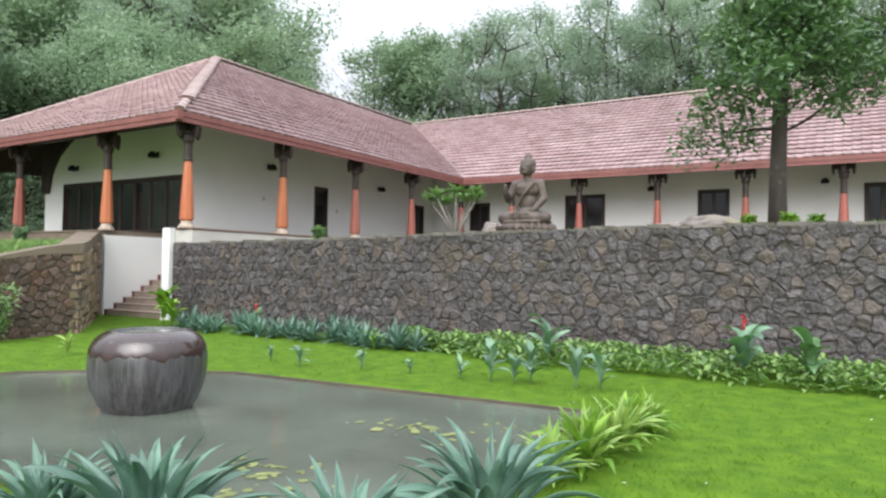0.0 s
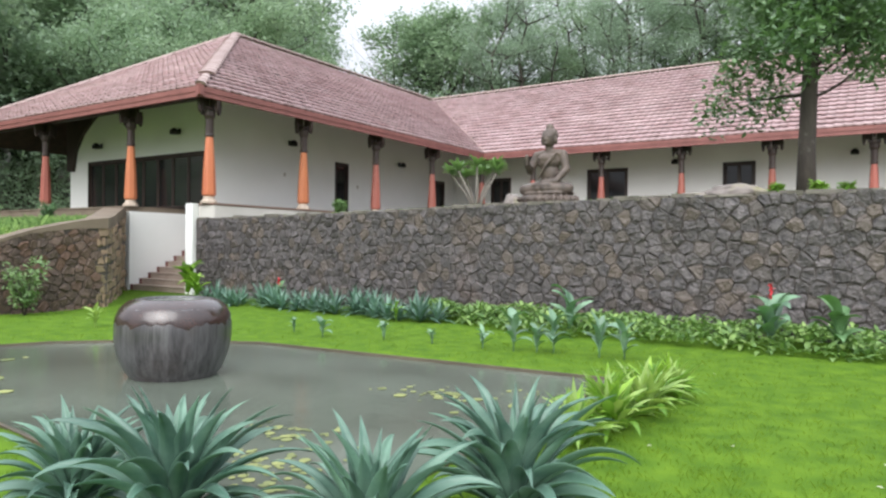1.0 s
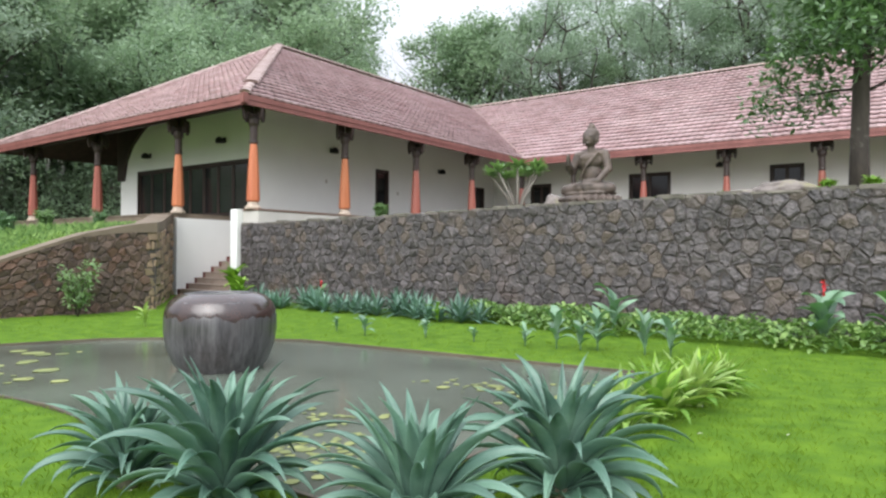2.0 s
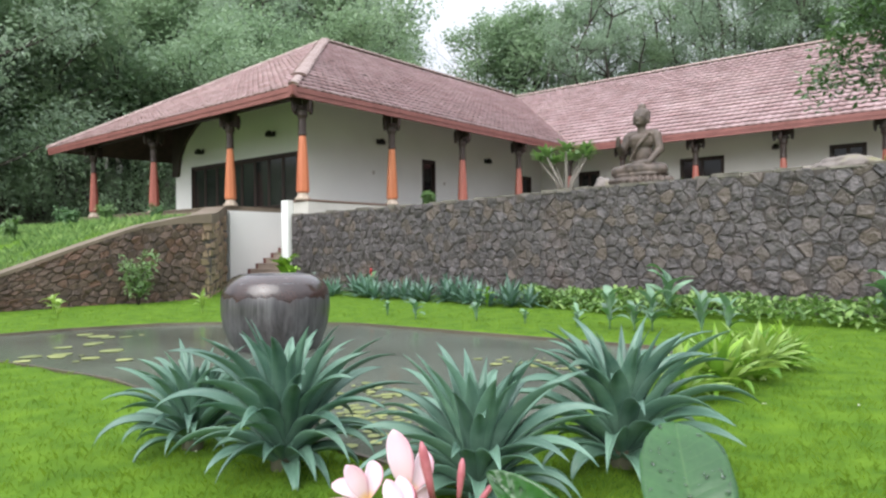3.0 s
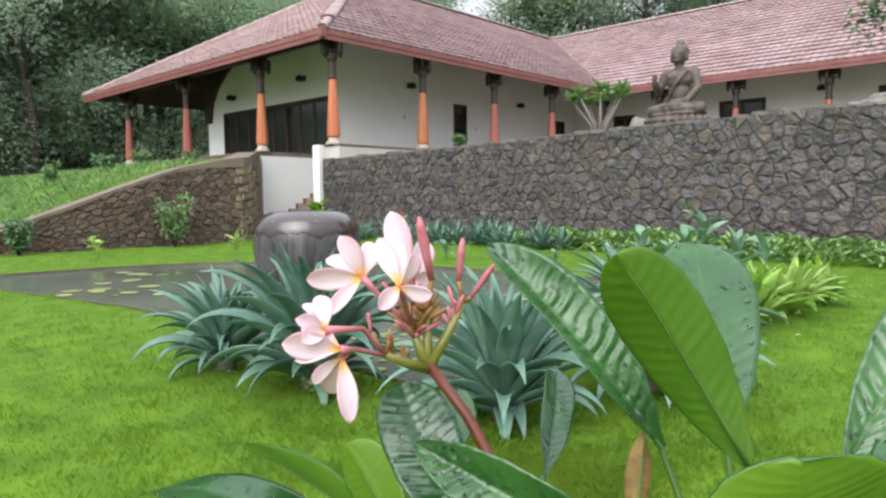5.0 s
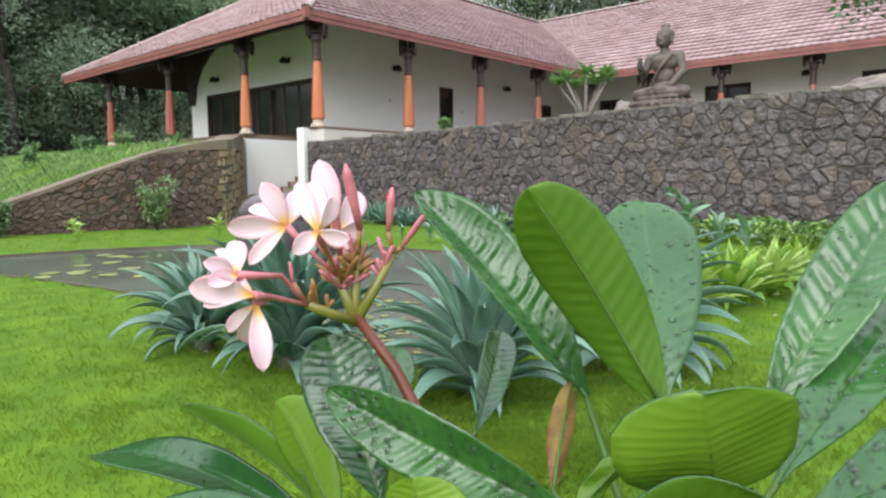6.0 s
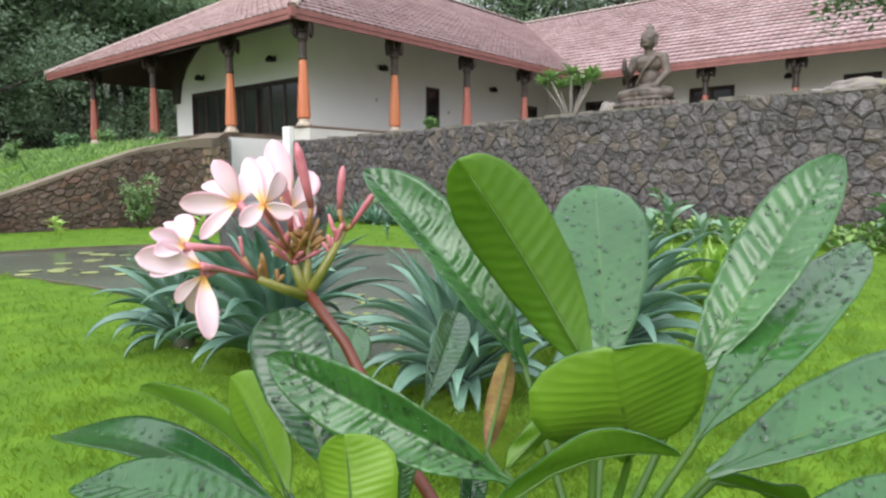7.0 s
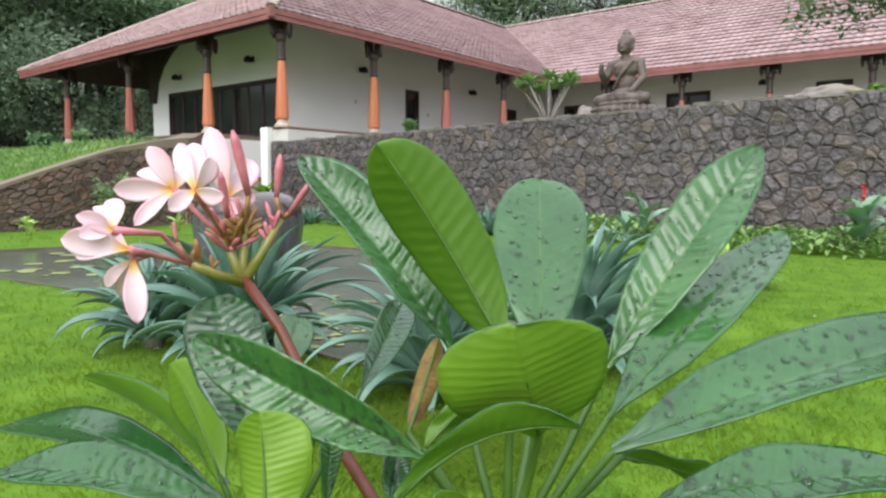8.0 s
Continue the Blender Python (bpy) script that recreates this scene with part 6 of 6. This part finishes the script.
# woody stems
for a, b in ((WHORL_A, (0.0, 0.02)), (WHORL_B, (0.03, -0.01)), (WHORL_C, (-0.03, 0.0))):
    p = a - PB
    part("stem", mesh_from(*tube([(b[0], b[1], -0.05), (p.x * 0.4 + b[0] * 0.6, p.y * 0.4 + b[1] * 0.6, p.z * 0.55), (p.x * 0.85, p.y * 0.85, p.z * 0.9), p], [0.02, 0.017, 0.013, 0.011], 10),
                           "stem", M_PL_WOOD, True), M_PL_WOOD, plumeria, "grey woody stem")
FORK = Vector((16.4160, -12.1720, 0.8650)) - PB
part("flower_stem", mesh_from(*tube([p - PB for p in (WHORL_B, Vector((16.600, -12.160, 0.690)), Vector((16.553, -12.159, 0.711)), Vector((16.499, -12.161, 0.763)), Vector((16.445, -12.159, 0.826)))] + [FORK],
                              [0.0056, 0.0053, 0.0049, 0.0046, 0.0044, 0.0043], 12), "flower_stem", M_PL_STEM, True), M_PL_STEM, plumeria, "glossy red flower stem")


def petal_shape(root, tip, normal, half):
    """One petal from the throat to its round tip, cupped along its length and twisted a little."""
    axis = tip - root
    L = axis.length
    d = axis / L
    side = d.cross(normal).normalized()
    nrm = side.cross(d)
    vs, n, m = [], 16, 9
    for i in range(n + 1):
        s = i / n
        w = 0.88 * half * blend(s, (0, 0.12, 0.3, 0.45, 0.62, 0.8, 0.91, 0.97, 1), (0.16, 0.32, 0.68, 0.92, 1.0, 0.86, 0.60, 0.34, 0.05))
        for k in range(m):
            t = 2 * k / (m - 1) - 1
            vs.append(root + d * (L * s) + side * (t * w) + nrm * (0.06 * L * math.sin(math.pi * s) + 0.34 * w * t * t + 0.45 * w * t * s))
    fs = [(i * m + k, i * m + k + 1, (i + 1) * m + k + 1, (i + 1) * m + k) for i in range(n) for k in range(m - 1)]
    o = len(vs)
    vs += [v - nrm * 0.0007 for v in vs]
    fs += [tuple(reversed([j + o for j in f])) for f in fs[:]]
    edge = [i * m for i in range(n + 1)] + [n * m + k for k in range(1, m)] + [i * m + m - 1 for i in range(n - 1, -1, -1)]
    fs += [(a, b, b + o, a + o) for a, b in zip(edge, edge[1:])]
    me = mesh_from(vs, fs, "petal", M_PETAL, True)
    lay = me.uv_layers.new(name="petal")
    for lp in me.loops:
        j = lp.vertex_index % o
        lay.data[lp.index].uv = ((j // m) / n, (j % m) / (m - 1))
    return me


def flower(throat, bend, node, petals):
    """A flower on its rosy tube, with one (tip, normal, half width) for each open petal."""
    at, bend = Vector(throat) - PB, Vector(bend) - PB
    vs, fs = tube([Vector(node), (Vector(node) + bend) / 2, bend, (bend + at) / 2, at], [0.0017, 0.0017, 0.0019, 0.0024, 0.0034], 10)
    fl = part("flower", mesh_from(vs, fs, "flower", M_PL_PINK, True), M_PL_PINK, plumeria, "pink-white frangipani flower on a rosy tube")
    for tip, nrm, half in petals:
        part("petal", petal_shape(at, Vector(tip) - PB, Vector(nrm), half), M_PETAL, fl)


N1 = Vector((16.4016, -12.1771, 0.8949)) - PB
N1B = Vector((16.4049, -12.1622, 0.9035)) - PB
N2 = Vector((16.4135, -12.2156, 0.8795)) - PB
N3 = Vector((16.4269, -12.1417, 0.9114)) - PB
for node, r in ((N1, 0.0040), (N1B, 0.0040), (N2, 0.0040), (N3, 0.0034)):
    part("branch", mesh_from(*tube([FORK - Vector((0, 0, 0.004)), FORK.lerp(node, 0.5) + Vector((0, 0, -0.003)), node], [0.0048, 0.0040, r * 0.8], 9), "branch", M_PL_STALK, True), M_PL_STALK, plumeria, "yellow-green flower branch")
flower((16.444, -12.229, 0.935), (16.423, -12.202, 0.913), N1, [((16.450, -12.219, 0.958), (0.90, 0.25, -0.35), 0.0084),
       ((16.427, -12.219, 0.969), (0.85, -0.22, 0.48), 0.0083),
       ((16.422, -12.228, 0.968), (0.59, -0.70, 0.40), 0.0083),
       ((16.471, -12.224, 0.931), (0.09, -0.85, -0.51), 0.0073),
       ((16.444, -12.249, 0.922), (0.88, -0.25, 0.40), 0.0075)])
flower((16.384, -12.164, 0.928), (16.394, -12.164, 0.912), N1B, [((16.375, -12.172, 0.986), (0.83, -0.56, 0.05), 0.0124),
       ((16.377, -12.132, 0.960), (0.98, 0.03, 0.22), 0.0113),
       ((16.393, -12.142, 0.931), (0.84, -0.29, -0.46), 0.0099),
       ((16.400, -12.159, 0.918), (0.14, -0.97, -0.22), 0.0078)])
flower((16.380, -12.208, 0.935), (16.389, -12.194, 0.916), N1, [((16.356, -12.244, 0.935), (0.83, -0.56, 0.01), 0.0106),
       ((16.372, -12.237, 0.908), (0.68, -0.60, 0.41), 0.0066),
       ((16.373, -12.224, 0.968), (0.96, -0.27, 0.10), 0.0090),
       ((16.355, -12.224, 0.949), (0.50, -0.02, 0.86), 0.0088),
       ((16.365, -12.186, 0.961), (0.86, 0.01, 0.51), 0.0089)])
flower((16.420, -12.276, 0.908), (16.418, -12.241, 0.904), N2, [((16.420, -12.299, 0.919), (0.92, 0.15, 0.35), 0.0062),
       ((16.401, -12.266, 0.929), (0.72, -0.11, 0.69), 0.0075),
       ((16.430, -12.302, 0.906), (0.63, 0.19, 0.75), 0.0073),
       ((16.397, -12.276, 0.924), (0.55, 0.22, 0.80), 0.0066)])
flower((16.429, -12.270, 0.895), (16.418, -12.248, 0.890), N2, [((16.417, -12.308, 0.904), (0.94, -0.25, 0.22), 0.0108),
       ((16.421, -12.301, 0.892), (0.44, -0.21, 0.87), 0.0075),
       ((16.405, -12.284, 0.911), (0.64, -0.33, 0.70), 0.0078)])
flower((16.422, -12.264, 0.888), (16.413, -12.246, 0.889), N2, [((16.437, -12.270, 0.846), (0.83, -0.42, 0.36), 0.0088),
       ((16.402, -12.274, 0.868), (0.26, -0.93, 0.25), 0.0053),
       ((16.401, -12.258, 0.857), (0.38, -0.84, -0.40), 0.0081)])


def bud(tip, base, node, fat=1.0):
    """A furled bud on a thin stalk from the node."""
    tip, base = Vector(tip) - PB, Vector(base) - PB
    d = tip - base
    b = part("bud", mesh_from(*tube([base, base + d * 0.3, base + d * 0.6, base + d * 0.85, tip], [0.0022 * fat, 0.0028 * fat, 0.0036 * fat, 0.0030 * fat, 0.0010], 9), "bud", M_PL_PINK, True), M_PL_PINK, plumeria, "furled pink bud")
    part("bud_stalk", mesh_from(*tube([Vector(node), base.lerp(Vector(node), 0.4), base], [0.0018, 0.0020, 0.0024], 7), "bud_stalk", M_PL_BUD, True), M_PL_BUD, b, "russet bud stalk")


bud((16.409, -12.174, 0.982), (16.410, -12.161, 0.931), N1B, 1.25)
bud((16.411, -12.187, 0.949), (16.406, -12.178, 0.913), N1B, 1.0)
bud((16.427, -12.142, 0.964), (16.424, -12.144, 0.929), N3, 0.95)
bud((16.447, -12.126, 0.943), (16.432, -12.138, 0.916), N3, 0.8)
bud((16.407, -12.194, 0.921), (16.403, -12.182, 0.904), N1, 0.7)
bud((16.392, -12.198, 0.931), (16.400, -12.183, 0.909), N1, 0.6)
bud((16.402, -12.222, 0.911), (16.404, -12.221, 0.895), N2, 0.45)
bud((16.401, -12.166, 0.929), (16.404, -12.163, 0.910), N1B, 0.6)
brnd = random.Random(2)
for i in range(58):                             # spent stalks and unopened buds crowd the tips of the branches
    node = (N1, N1B, N1, N1B, N3, N2, N1B, N1)[i % 8]
    spread = 0.005 if node is N2 or node is N3 else 0.011
    root = node.lerp(FORK, brnd.uniform(0.0, 0.4))
    tip = root + Vector((brnd.gauss(-0.002, spread), brnd.gauss(-0.001, spread), brnd.uniform(0.005, 0.024)))
    mat = M_PL_BUD if i % 4 else M_PL_PINK
    vs, fs = tube([root + (tip - root) * k for k in (0, 0.4, 0.75, 1)], [0.0013, 0.0016, 0.0022, 0.0010], 7)
    part("bud_scale", mesh_from(vs, fs, "bud_scale", mat, True), mat, plumeria, "small unopened bud")
out = []
for _ in range(14):                             # rain hanging on the hanging petals
    r = brnd.uniform(0.0008, 0.0016)
    p = Vector((16.402, -12.274, 0.868)) - PB + Vector((brnd.gauss(0, 0.004), brnd.gauss(0, 0.004), brnd.gauss(0, 0.004)))
    out.append(([p + Vector(v) * r for v in dv], df))
part("rainwater", mesh_from(*merge(out), "rainwater", M_DROP, True), M_DROP, plumeria, "clear rain drops", kind="stuff")


# ---- pieces: wall stones and roof tiles ----
lay_stones(garden_wall, GARDEN_STONES, on_garden_wall, M_STONE, M_STONE_REST, lambda s: 9.4 < s < 16.0, 3)
corner = BANK_S[10]
middle = [(p, sum(q[0] for q in p) / len(p)) for p in BANK_STONES]
lay_stones(bank_wall, [p for p, s in middle if s >= corner + 0.2], on_bank, M_STONE_BROWN, M_STONE_BROWN_REST, lambda s: s < 12.5, 4)
qrnd = random.Random(19)
quoins = []
for j in range(9):                              # squared pale blocks round the corner
    s0 = 0.3
    while s0 < corner + 0.15:
        e = min(s0 + qrnd.uniform(0.7, 1.5), corner + 0.2 + qrnd.uniform(-0.1, 0.1))
        quoins.append([(s0, j * 0.222), (e, j * 0.222 + qrnd.uniform(-0.02, 0.02)), (e, j * 0.222 + 0.222), (s0, j * 0.222 + 0.222)])
        s0 = e
lay_stones(bank_wall, quoins, on_bank, M_STONE_PALE, M_STONE_PALE, lambda s: True, 6)
rest = {name: [] for name in SLOPES}
count = {name: 0 for name in SLOPES}
for name, og, al, up, nr, a, b, jit in TILE_JOBS:
    near = (name == "front" and a > -5.5 and b < 1.6) or (name == "side" and a < 5.5 and b < 1.6) or (name == "wing" and a < 8 and b < 1.3)
    if near and count[name] < 100:
        vs, fs = tile_shape(og, al, up, nr, a, b, jit)
        c = vs[10].copy()
        ob = part("roof_tile", mesh_from([v - c for v in vs], fs, "roof_tile", M_TILE, True), M_TILE, roofs[name])
        ob.location = c
        count[name] += 1
    else:
        rest[name].append((og, al, up, nr, a, b, jit))
for name, jobs in rest.items():
    vs, fs = merge([tile_shape(*j) for j in jobs])
    part("tile_field", mesh_from(vs, fs, "tile_field", M_TILE_FAR, True), M_TILE_FAR, roofs[name], "rows of red clay tiles", kind="stuff")
